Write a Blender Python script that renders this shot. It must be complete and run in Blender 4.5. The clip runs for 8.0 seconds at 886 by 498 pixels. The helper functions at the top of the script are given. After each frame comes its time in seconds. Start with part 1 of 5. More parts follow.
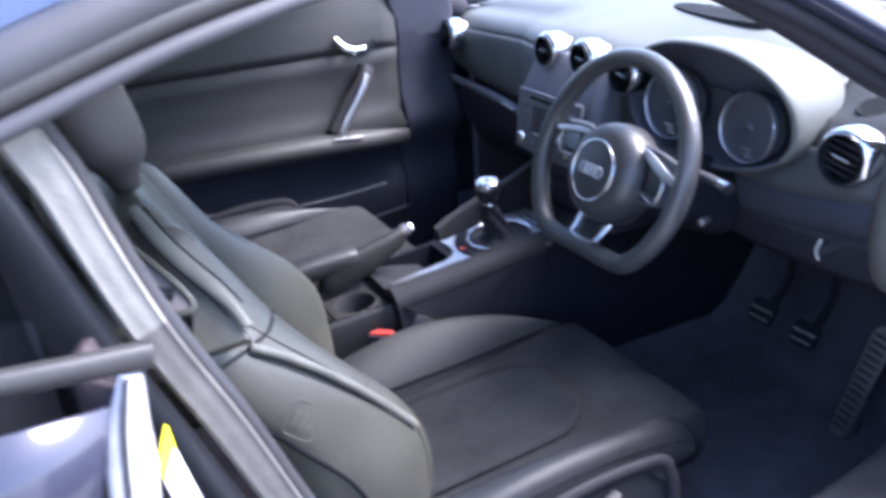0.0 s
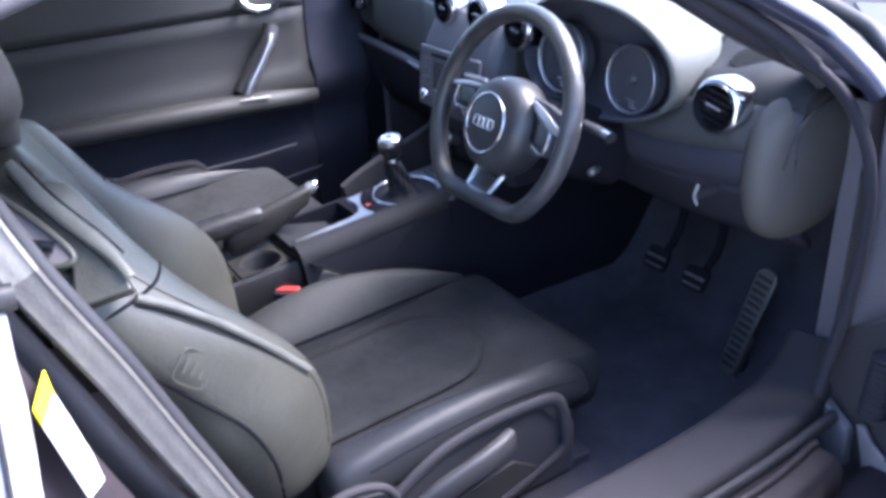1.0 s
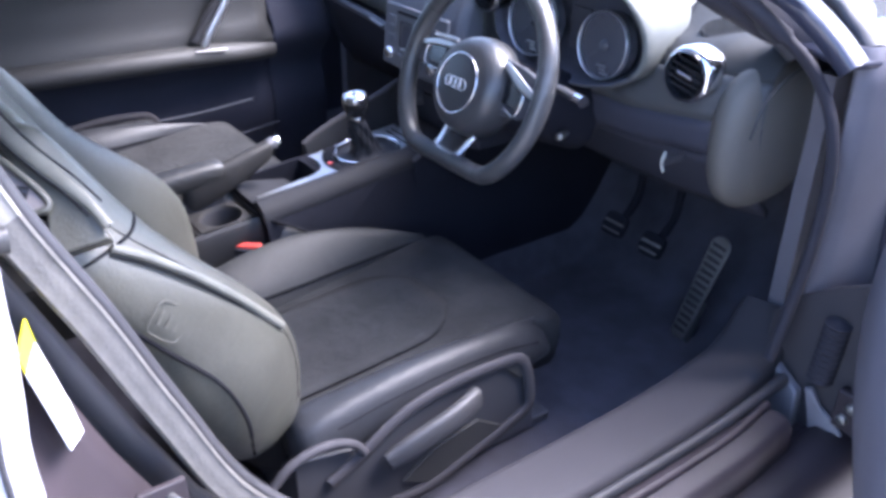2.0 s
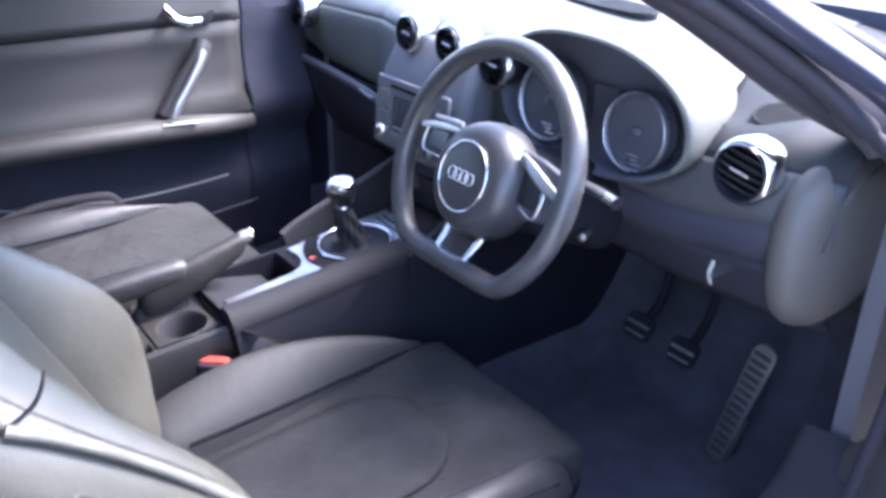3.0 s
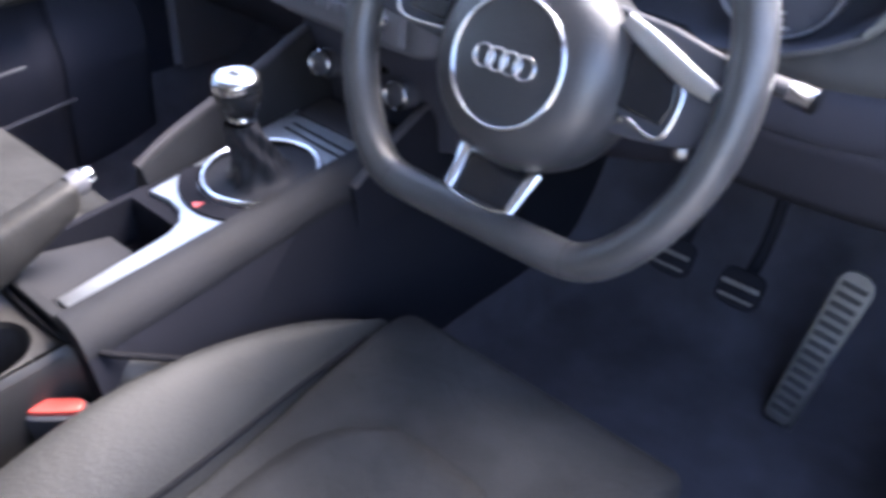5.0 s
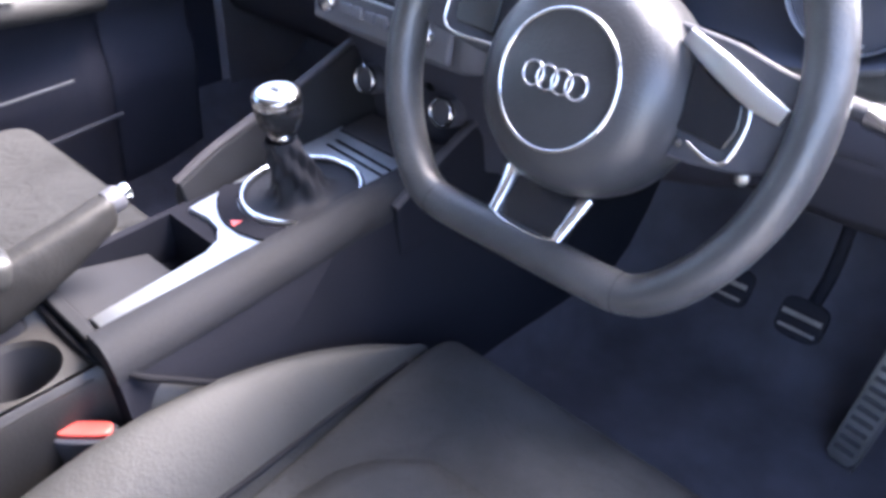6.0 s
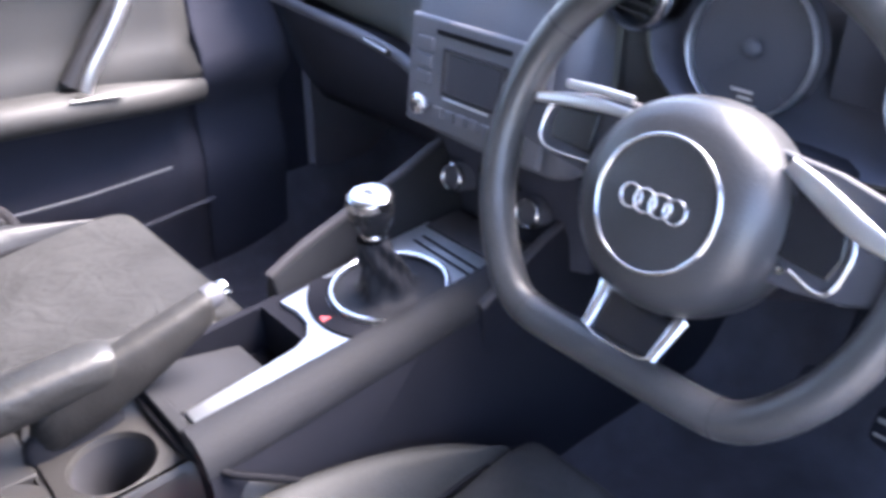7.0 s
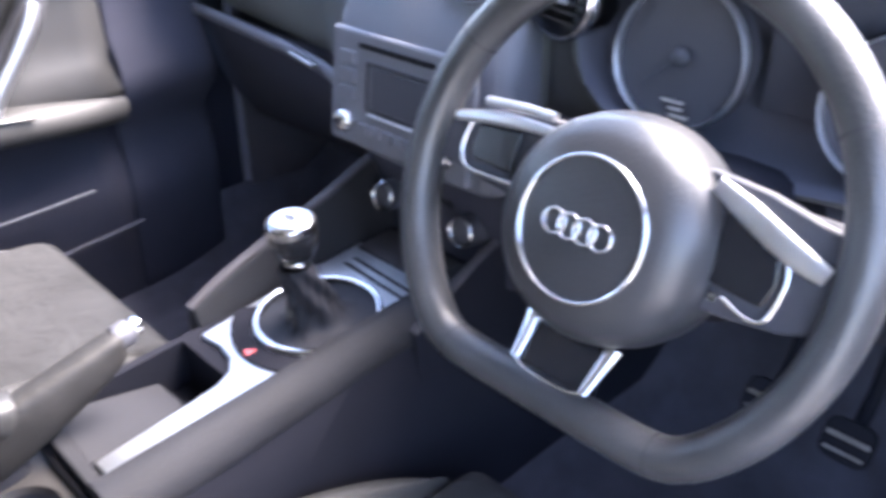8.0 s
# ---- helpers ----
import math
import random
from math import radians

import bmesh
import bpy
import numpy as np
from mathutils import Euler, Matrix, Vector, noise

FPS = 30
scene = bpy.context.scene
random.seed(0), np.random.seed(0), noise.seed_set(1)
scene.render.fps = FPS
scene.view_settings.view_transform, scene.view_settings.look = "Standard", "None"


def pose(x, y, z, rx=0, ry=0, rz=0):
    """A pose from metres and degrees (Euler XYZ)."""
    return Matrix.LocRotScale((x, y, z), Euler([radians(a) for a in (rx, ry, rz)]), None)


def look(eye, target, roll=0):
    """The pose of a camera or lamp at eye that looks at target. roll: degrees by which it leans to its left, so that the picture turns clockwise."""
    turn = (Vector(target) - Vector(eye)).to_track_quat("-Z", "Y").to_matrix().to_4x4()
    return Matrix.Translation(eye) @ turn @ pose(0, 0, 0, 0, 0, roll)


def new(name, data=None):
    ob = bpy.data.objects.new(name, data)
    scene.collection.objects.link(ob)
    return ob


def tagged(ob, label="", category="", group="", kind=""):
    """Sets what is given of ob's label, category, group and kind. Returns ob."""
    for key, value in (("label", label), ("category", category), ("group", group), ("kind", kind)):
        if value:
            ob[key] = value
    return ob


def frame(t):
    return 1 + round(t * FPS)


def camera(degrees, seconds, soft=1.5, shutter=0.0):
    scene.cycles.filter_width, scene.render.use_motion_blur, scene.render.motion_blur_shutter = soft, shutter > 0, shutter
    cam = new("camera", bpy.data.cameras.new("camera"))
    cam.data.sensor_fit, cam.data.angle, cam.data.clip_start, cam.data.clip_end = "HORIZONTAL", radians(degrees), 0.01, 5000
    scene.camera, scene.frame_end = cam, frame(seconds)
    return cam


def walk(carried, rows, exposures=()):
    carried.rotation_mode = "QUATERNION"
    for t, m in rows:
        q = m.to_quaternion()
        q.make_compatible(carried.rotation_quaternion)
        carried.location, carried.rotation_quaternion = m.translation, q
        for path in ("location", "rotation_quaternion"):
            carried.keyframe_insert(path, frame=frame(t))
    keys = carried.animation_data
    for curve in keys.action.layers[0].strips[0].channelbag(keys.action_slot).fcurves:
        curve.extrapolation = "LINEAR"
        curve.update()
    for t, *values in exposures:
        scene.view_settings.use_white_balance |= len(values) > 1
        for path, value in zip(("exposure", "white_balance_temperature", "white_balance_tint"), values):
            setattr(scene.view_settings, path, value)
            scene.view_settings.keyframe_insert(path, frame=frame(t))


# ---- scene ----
cam = camera(55.4, 8.0, soft=3.6, shutter=0.5)
PATH = [
    (0, (1.4087, -0.8253, 1.1957), (-0.2343, -0.0231, 0.3851), -4.00),
    (0.3, (1.43, -0.766, 1.183), (-0.1876, 0.0361, 0.3228), -3.44),
    (0.5, (1.4376, -0.7551, 1.1886), (-0.1741, 0.0384, 0.3094), -3.29),
    (1, (1.4725, -0.7936, 1.1861), (-0.0654, 0.1222, 0.294), -3.46),
    (1.2, (1.4713, -0.817, 1.1871), (-0.0478, 0.1009, 0.2653), -3.13),
    (2.3, (1.4115, -0.8395, 1.1707), (0.0165, 0.2163, 0.2014), 1.32),
    (2.5, (1.3614, -0.81, 1.1604), (-0.0261, 0.2641, 0.2006), 1.77),
    (2.7, (1.3032, -0.7652, 1.1588), (-0.1203, 0.295, 0.2371), 1.43),
    (3, (1.2283, -0.709, 1.16), (-0.2225, 0.3622, 0.2953), 0.62),
    (3.3, (1.1591, -0.6725, 1.1426), (-0.2585, 0.3413, 0.1614), 0.05),
    (3.5, (1.1195, -0.6646, 1.1448), (-0.287, 0.3907, 0.1918), -0.44),
    (3.7, (1.0453, -0.6471, 1.1338), (-0.2816, 0.5098, 0.1847), -0.03),
    (4, (0.94, -0.6349, 1.1189), (-0.2467, 0.626, 0.118), -0.36),
    (4.3, (0.855, -0.5991, 1.0887), (-0.1798, 0.8003, 0.1035), 0.42),
    (4.5, (0.814, -0.567, 1.0679), (-0.2241, 0.8449, 0.1042), 1.24),
    (4.8, (0.7375, -0.518, 1.018), (-0.2701, 0.8076, -0.09), 4.04),
    (5, (0.7138, -0.5214, 0.9827), (-0.3483, 0.7457, -0.1427), 2.74),
    (5.2, (0.7063, -0.5159, 0.9843), (-0.4203, 0.6963, -0.1388), 2.08),
    (6.3, (0.6877, -0.4829, 0.9639), (-0.4714, 0.7246, -0.1308), 1.70),
    (6.5, (0.6842, -0.4784, 0.9624), (-0.4871, 0.7278, -0.1207), 1.44),
    (6.8, (0.6745, -0.4789, 0.9978), (-0.5923, 0.6953, -0.0104), 0.27),
    (7, (0.6693, -0.5006, 1.0047), (-0.657, 0.6438, 0.0398), 0.36),
    (7.3, (0.6597, -0.5051, 0.9842), (-0.7172, 0.5949, 0.0385), 0.57),
    (7.5, (0.6596, -0.5028, 0.9768), (-0.7238, 0.5849, 0.0265), 0.08),
    (7.8, (0.659, -0.4565, 0.9932), (-0.6924, 0.672, 0.0444), -0.57),
    (8, (0.654, -0.4446, 1.0015), (-0.6102, 0.7739, 0.0438), -0.17),
]
EXPOSURES = [(0.0, 2.92, 5750, 21), (1.2, 3.05, 5750, 21), (2.3, 3.4, 5800, 22), (3.0, 3.7, 5850, 22), (3.6, 3.7, 5700, 22), (4.3, 3.9, 5600, 22), (4.8, 3.85, 6150, 21), (5.2, 3.8, 6400, 20), (6.3, 4.25, 6350, 22), (7.0, 4.15, 6350, 22), (7.6, 4.1, 6350, 22), (8.0, 4.25, 6450, 21)]
walk(cam, [(t, look(eye, target, roll)) for t, eye, target, roll in PATH], EXPOSURES)

# ---- world, sun and exposure ----
world = bpy.data.worlds.new("sky")
scene.world = world
world.use_nodes = True
wn = world.node_tree.nodes
sky = wn.new("ShaderNodeTexSky")
sky.sky_type = "NISHITA"
sky.sun_disc = False
sky.sun_elevation, sky.sun_rotation = radians(53), radians(18)
sky.dust_density = 2.0
wn["Background"].inputs["Strength"].default_value = 0.15
world.node_tree.links.new(sky.outputs["Color"], wn["Background"].inputs["Color"])
sun_data = bpy.data.lights.new("sun", "SUN")
sun_data.energy, sun_data.angle, sun_data.color = 2.6, radians(40), (1.0, 0.96, 0.9)
sun = new("sun", sun_data)
sun.matrix_basis = look((0.72, 2.25, 3.14), (0, 0, 0))


# ---- materials ----
def material(name, color, rough=0.5, metal=0.0, grain=0.0, grain_size=400.0, vary=0.15, stain_size=6.0, coat=0.0, spec=0.5, sheen=0.0, crease=0.0, brushed=0.0):
    """A surface with broad colour variation, fine roughness variation and a fine bump."""
    m = bpy.data.materials.new(name)
    m.use_nodes = True
    nt = m.node_tree
    b = nt.nodes["Principled BSDF"]
    b.inputs["Metallic"].default_value = metal
    b.inputs["Coat Weight"].default_value = coat
    b.inputs["Coat Roughness"].default_value = 0.08
    b.inputs["Specular IOR Level"].default_value = spec
    b.inputs["Sheen Weight"].default_value = sheen
    co = nt.nodes.new("ShaderNodeTexCoord")
    big = nt.nodes.new("ShaderNodeTexNoise")
    big.inputs["Scale"].default_value, big.inputs["Detail"].default_value = stain_size, 5.0
    nt.links.new(co.outputs["Object"], big.inputs["Vector"])
    ramp = nt.nodes.new("ShaderNodeMapRange")
    ramp.inputs["From Min"].default_value, ramp.inputs["From Max"].default_value = 0.3, 0.7
    ramp.inputs["To Min"].default_value, ramp.inputs["To Max"].default_value = 1 - vary, 1 + vary
    nt.links.new(big.outputs["Fac"], ramp.inputs["Value"])
    mul = nt.nodes.new("ShaderNodeVectorMath")
    mul.operation = "SCALE"
    mul.inputs[0].default_value = color
    nt.links.new(ramp.outputs["Result"], mul.inputs["Scale"])
    nt.links.new(mul.outputs["Vector"], b.inputs["Base Color"])
    fine = nt.nodes.new("ShaderNodeTexNoise")
    fine.inputs["Scale"].default_value, fine.inputs["Detail"].default_value = grain_size, 3.0
    nt.links.new(co.outputs["Object"], fine.inputs["Vector"])
    rr = nt.nodes.new("ShaderNodeMapRange")
    rr.inputs["To Min"].default_value, rr.inputs["To Max"].default_value = max(rough - 0.08, 0.02), min(rough + 0.08, 1.0)
    nt.links.new(big.outputs["Fac"], rr.inputs["Value"])
    nt.links.new(rr.outputs["Result"], b.inputs["Roughness"])
    if brushed:
        streak = nt.nodes.new("ShaderNodeMapping")
        streak.inputs["Scale"].default_value = (900.0, 14.0, 14.0)
        nt.links.new(co.outputs["Object"], streak.inputs["Vector"])
        nt.links.new(streak.outputs["Vector"], fine.inputs["Vector"])
        fine.inputs["Scale"].default_value = 1.0
        add = nt.nodes.new("ShaderNodeMath")
        add.operation = "MULTIPLY_ADD"
        add.inputs[1].default_value = brushed
        nt.links.new(fine.outputs["Fac"], add.inputs[0])
        nt.links.new(rr.outputs["Result"], add.inputs[2])
        nt.links.new(add.outputs["Value"], b.inputs["Roughness"])
    if grain:
        bump = nt.nodes.new("ShaderNodeBump")
        bump.inputs["Strength"].default_value, bump.inputs["Distance"].default_value = grain, 0.001
        nt.links.new(fine.outputs["Fac"], bump.inputs["Height"])
        if crease:
            soft = nt.nodes.new("ShaderNodeTexNoise")
            soft.inputs["Scale"].default_value, soft.inputs["Detail"].default_value, soft.inputs["Distortion"].default_value = 16.0, 2.0, 1.2
            nt.links.new(co.outputs["Object"], soft.inputs["Vector"])
            fold = nt.nodes.new("ShaderNodeBump")
            fold.inputs["Strength"].default_value, fold.inputs["Distance"].default_value = crease, 0.02
            lines = nt.nodes.new("ShaderNodeTexNoise")
            lines.inputs["Scale"].default_value, lines.inputs["Detail"].default_value, lines.inputs["Distortion"].default_value = 55.0, 4.0, 2.5
            nt.links.new(co.outputs["Object"], lines.inputs["Vector"])
            both = nt.nodes.new("ShaderNodeMath")
            both.operation = "MULTIPLY_ADD"
            both.inputs[1].default_value = 0.22
            nt.links.new(lines.outputs["Fac"], both.inputs[0])
            nt.links.new(soft.outputs["Fac"], both.inputs[2])
            nt.links.new(both.outputs["Value"], fold.inputs["Height"])
            nt.links.new(fold.outputs["Normal"], bump.inputs["Normal"])
        nt.links.new(bump.outputs["Normal"], b.inputs["Normal"])
    return m


def glass_material(name, tint, clear):
    m = bpy.data.materials.new(name)
    m.use_nodes = True
    nt = m.node_tree
    for n in list(nt.nodes):
        nt.nodes.remove(n)
    out = nt.nodes.new("ShaderNodeOutputMaterial")
    tr, gl, mix = nt.nodes.new("ShaderNodeBsdfTransparent"), nt.nodes.new("ShaderNodeBsdfGlossy"), nt.nodes.new("ShaderNodeMixShader")
    tr.inputs["Color"].default_value = (*tint, 1)
    gl.inputs["Roughness"].default_value = 0.03
    mix.inputs["Fac"].default_value = clear
    nt.links.new(tr.outputs[0], mix.inputs[1])
    nt.links.new(gl.outputs[0], mix.inputs[2])
    nt.links.new(mix.outputs[0], out.inputs["Surface"])
    return m


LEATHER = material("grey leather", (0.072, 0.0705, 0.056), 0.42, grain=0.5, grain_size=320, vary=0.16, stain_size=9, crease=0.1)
FABRIC = material("dark suede", (0.031, 0.0315, 0.0325), 0.9, grain=0.5, grain_size=900, vary=0.2, stain_size=13, crease=0.32, spec=0.06)
SHOULDER = material("taupe leather", (0.02, 0.0188, 0.018), 0.55, grain=0.4, grain_size=320, vary=0.1)
# BOLSTER and CUSHION: the seat leather darkened, shade put into its colour
BOLSTER = material("shaded bolster leather", (0.021, 0.022, 0.025), 0.48, grain=0.5, grain_size=320, vary=0.2, crease=0.08, spec=0.35)
CUSHION = material("shaded cushion leather", (0.0225, 0.0224, 0.0215), 0.66, grain=0.5, grain_size=320, vary=0.2, stain_size=9, crease=0.08)
BACK = material("taupe shell plastic", (0.075, 0.069, 0.068), 0.6, grain=0.3, grain_size=500, vary=0.12)
GUIDE = material("taupe guide plastic", (0.2, 0.178, 0.172), 0.6, grain=0.3, grain_size=500, vary=0.12)
SEAM = material("dark seam", (0.01, 0.01, 0.012), 0.9, vary=0.1, spec=0.1)
# paler than the seat leather: the bright highlight along the ridges is painted in
RIDGE = material("piping with painted highlight", (0.12, 0.118, 0.097), 0.5, grain=0.4, grain_size=320, vary=0.2, stain_size=25)
STITCH = material("pale stitching", (0.3, 0.3, 0.27), 0.7, vary=0.1)
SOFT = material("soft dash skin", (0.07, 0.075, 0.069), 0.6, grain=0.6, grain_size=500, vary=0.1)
# dash skin darkened: shade and haze on the driver's fascia put into the colour
LOWER = material("shaded lower dash skin", (0.052, 0.055, 0.058), 0.7, spec=0.3, grain=0.5, grain_size=500, vary=0.1)
# a darker copy of the dash skin, with shade put into its colour
END_TOP = material("shaded dash end skin", (0.024, 0.0255, 0.0265), 0.7, spec=0.12, grain=0.5, grain_size=500, vary=0.1)
# DEEP and LINING: lifted and blued, lens haze painted into the colour
DEEP = material("haze-lifted lower plastic", (0.031, 0.0325, 0.045), 0.75, grain=0.4, grain_size=500, vary=0.12, spec=0.3)
STACK = material("charcoal stack plastic", (0.105, 0.108, 0.122), 0.6, grain=0.3, grain_size=600, vary=0.12)
LINING = material("haze-lifted cowl lining", (0.065, 0.067, 0.083), 0.8, grain=0.4, grain_size=600, vary=0.1, spec=0.2)
PLASTIC = material("black plastic", (0.045, 0.047, 0.058), 0.6, grain=0.3, grain_size=600, vary=0.15)
TRIM = material("grey door trim", (0.0215, 0.0213, 0.021), 0.65, grain=0.4, grain_size=500, vary=0.1)
END_PAD = material("taupe dash end skin", (0.075, 0.071, 0.062), 0.6, grain=0.4, grain_size=500, vary=0.1)
POST = material("door post plastic", (0.115, 0.109, 0.123), 0.75, grain=0.4, grain_size=500, vary=0.15, spec=0.3)
GLOSS = material("gloss black", (0.012, 0.013, 0.016), 0.2, vary=0.05)
WHEEL = material("wheel leather", (0.04, 0.041, 0.043), 0.33, grain=0.5, grain_size=300, vary=0.3, stain_size=22, crease=0.05)
HUB = material("airbag skin", (0.036, 0.037, 0.04), 0.34, grain=0.4, grain_size=450, vary=0.15, stain_size=14)
SATIN = material("satin metal", (0.72, 0.73, 0.75), 0.4, metal=1.0, vary=0.08)
CHROME = material("chrome", (0.75, 0.76, 0.78), 0.16, metal=1.0, vary=0.04)
# CHROME darkened so that the knob cap does not glare in the sun
CAP = material("darkened chrome", (0.5, 0.505, 0.52), 0.22, metal=1.0, vary=0.12, stain_size=60)
ALU = material("brushed aluminium", (0.4, 0.42, 0.44), 0.32, metal=0.95, grain=0.12, vary=0.16, stain_size=22, brushed=0.2)
# the blue tint stands in for lens haze over the footwells
CARPET = material("dark carpet", (0.052, 0.05, 0.063), 0.95, grain=1.0, grain_size=700, vary=0.25, stain_size=18)
LEVER = material("grey lever plastic", (0.042, 0.041, 0.043), 0.5, grain=0.3, grain_size=600, vary=0.12)
PILLAR = material("dark pillar trim", (0.028, 0.027, 0.034), 0.85, grain=0.4, grain_size=600, vary=0.12, spec=0.2)
SILLMAT = material("sill trim", (0.034, 0.032, 0.036), 0.75, spec=0.3, grain=0.4, grain_size=500, vary=0.15)
RUBBER = material("rubber", (0.028, 0.028, 0.032), 0.65, vary=0.2)
BOOT = material("boot leather", (0.0155, 0.0165, 0.021), 0.6, grain=0.4, grain_size=350, vary=0.3, spec=0.15)
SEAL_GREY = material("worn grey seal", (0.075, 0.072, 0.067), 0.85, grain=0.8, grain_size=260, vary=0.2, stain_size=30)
FOOT = material("grey painted metal", (0.17, 0.165, 0.18), 0.55, vary=0.2, stain_size=20)
# sun glare and its streaks on the wing's folded edge, painted in
SUNLIT_FOLD = material("sunlit paint on the fold", (0.5, 0.5, 0.54), 0.32, vary=0.25, stain_size=35)
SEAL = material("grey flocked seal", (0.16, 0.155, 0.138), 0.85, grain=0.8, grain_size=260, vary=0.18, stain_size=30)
CONSOLE = material("black console skin", (0.0115, 0.012, 0.0165), 0.9, grain=0.5, grain_size=500, vary=0.15, spec=0.08)
DOOR_DARK = material("dark and shaded door plastic", (0.031, 0.032, 0.044), 0.8, grain=0.4, grain_size=500, vary=0.15, spec=0.12)
PAINT = material("metallic blue-grey paint", (0.022, 0.024, 0.04), 0.5, metal=0.1, coat=0.75, vary=0.05, spec=0.3)
# the red tint paints in a reflection on the dark jamb
JAMB = material("jamb paint with reflection tint", (0.022, 0.016, 0.02), 0.6, vary=0.3, stain_size=10)
# hardly in view; set pale to bounce fill light down into the cabin
HEADLINER = material("headliner", (0.5, 0.49, 0.47), 0.95, grain=0.5, grain_size=800, vary=0.06)
RED = material("red plastic", (0.75, 0.1, 0.08), 0.35, vary=0.05)
YELLOW = material("yellow sticker", (0.85, 0.78, 0.02), 0.5, vary=0.04)
WHITE = material("white sticker", (0.78, 0.8, 0.84), 0.5, vary=0.05)
INK = material("ink", (0.1, 0.1, 0.13), 0.7, vary=0.05)
STEEL = material("pedal steel", (0.24, 0.24, 0.235), 0.4, metal=0.9, vary=0.15, stain_size=30)
# bluish lift stands in for lens haze over the dials
DIAL = material("dial face", (0.04, 0.042, 0.053), 0.5, vary=0.08)
CONCRETE = material("pale concrete", (0.33, 0.32, 0.30), 0.9, grain=0.6, grain_size=60, vary=0.2, stain_size=1.2)
CLEAR = glass_material("clear glass", (0.93, 0.96, 0.95), 0.05)
DARK_GLASS = glass_material("tinted glass", (0.16, 0.18, 0.19), 0.004)


# ---- mesh helpers ----
def thing(name, at, label, category, group="", kind=""):
    ob = new(name)
    ob.empty_display_size = 0.05
    ob.matrix_basis = Matrix.Translation(at)
    return tagged(ob, label, category, group, kind)


def part(name, bm, mat, parent=None, label="", sub=0, bevel=0.0, solid=0.0, flat=False):
    bmesh.ops.recalc_face_normals(bm, faces=bm.faces)
    me = bpy.data.meshes.new(name)
    for f in bm.faces:
        f.smooth = not flat
    bm.to_mesh(me)
    bm.free()
    me.materials.append(mat)
    if not flat and not sub and not solid:
        me.set_sharp_from_angle(angle=radians(65))
    ob = new(name, me)
    if parent is not None:
        ob.parent = parent
        if parent.type == "EMPTY":
            ob.matrix_parent_inverse = parent.matrix_basis.inverted()
    if solid:
        s = ob.modifiers.new("thick", "SOLIDIFY")
        s.thickness, s.offset = solid, 0
    if bevel:
        b = ob.modifiers.new("edge", "BEVEL")
        b.width, b.segments, b.limit_method, b.angle_limit, b.harden_normals = bevel, 3, "ANGLE", radians(35), True
    if sub:
        d = ob.modifiers.new("round", "SUBSURF")
        d.levels = d.render_levels = sub
    if label:
        ob["label"] = label
    return ob


def loft(loops, closed=True, cap=True):
    bm = bmesh.new()
    rows = [[bm.verts.new(p) for p in lp] for lp in loops]
    n = len(rows[0])
    for a, b in zip(rows, rows[1:]):
        for i in range(n if closed else n - 1):
            j = (i + 1) % n
            bm.faces.new((a[i], a[j], b[j], b[i]))
    if cap and closed:
        bm.faces.new(rows[0])
        bm.faces.new(rows[-1])
    return bm


def grid(fn, nu, nv):
    return loft([[fn(i / nu, j / nv) for j in range(nv + 1)] for i in range(nu + 1)], closed=False)


def spline(points, n, closed=False):
    """Points along a smooth curve through the given ones."""
    pts = [Vector(p) for p in points]
    out, m = [], len(pts)
    spans = m if closed else m - 1
    for i in range(spans):
        if closed:
            a, b, c, d = (pts[(i + k - 1) % m] for k in range(4))
        else:
            b, c = pts[i], pts[i + 1]
            a = pts[i - 1] if i else b * 2 - c
            d = pts[i + 2] if i + 2 < m else c * 2 - b
        for k in range(n):
            t = k / n
            out.append(0.5 * (2 * b + (c - a) * t + (2 * a - 5 * b + 4 * c - d) * t * t + (3 * b - a - 3 * c + d) * t ** 3))
    if not closed:
        out.append(pts[-1])
    return out


def ring(a, b, n=12, power=2.0):
    """A closed profile, round (power 2) to boxy (power 5)."""
    out = []
    for k in range(n):
        c, s = math.cos(2 * math.pi * k / n), math.sin(2 * math.pi * k / n)
        out.append((a * math.copysign(abs(c) ** (2 / power), c), b * math.copysign(abs(s) ** (2 / power), s)))
    return out


def sweep(path, profile, up=(0, 0, 1), closed=False, sizes=None):
    """Carry a profile (side, up) along a path; sizes scales it from point to point."""
    path = [Vector(p) for p in path]
    loops, n = [], len(path)
    for i, p in enumerate(path):
        a = path[(i - 1) % n] if closed or i else p
        b = path[(i + 1) % n] if closed or i < n - 1 else p
        t = (b - a).normalized()
        side = t.cross(Vector(up)).normalized()
        top = side.cross(t)
        k = sizes[i] if sizes else 1.0
        loops.append([p + side * x * k + top * y * k for x, y in profile])
    if closed:
        loops.append(loops[0])
        bm = loft(loops, cap=False)
        bmesh.ops.remove_doubles(bm, verts=bm.verts, dist=1e-6)
        return bm
    return loft(loops)


def tube(points, r, n=8, closed=False, up=(0, 0, 1), smooth=4):
    return sweep(spline(points, smooth, closed) if smooth else points, ring(r, r, n), up, closed)


def lathe(profile, m, segs=32):
    """Turn a profile of (radius, height) round the z axis of the pose m."""
    loops = [[m @ Vector((r * math.cos(2 * math.pi * k / segs), r * math.sin(2 * math.pi * k / segs), h)) for k in range(segs)] for r, h in profile]
    return loft(loops)


def box(c, s, m=None):
    bm = bmesh.new()
    bmesh.ops.create_cube(bm, size=1, matrix=(m or Matrix()) @ Matrix.Translation(c) @ Matrix.Diagonal((*s, 1)))
    return bm


def prism(outline, m, depth):
    """An outline (x, y) in the pose m, thickened along its z."""
    return loft([[m @ Vector((x, y, z)) for x, y in outline] for z in (0, depth)])


def lerp(xs, ys, x):
    return float(np.interp(x, xs, ys))


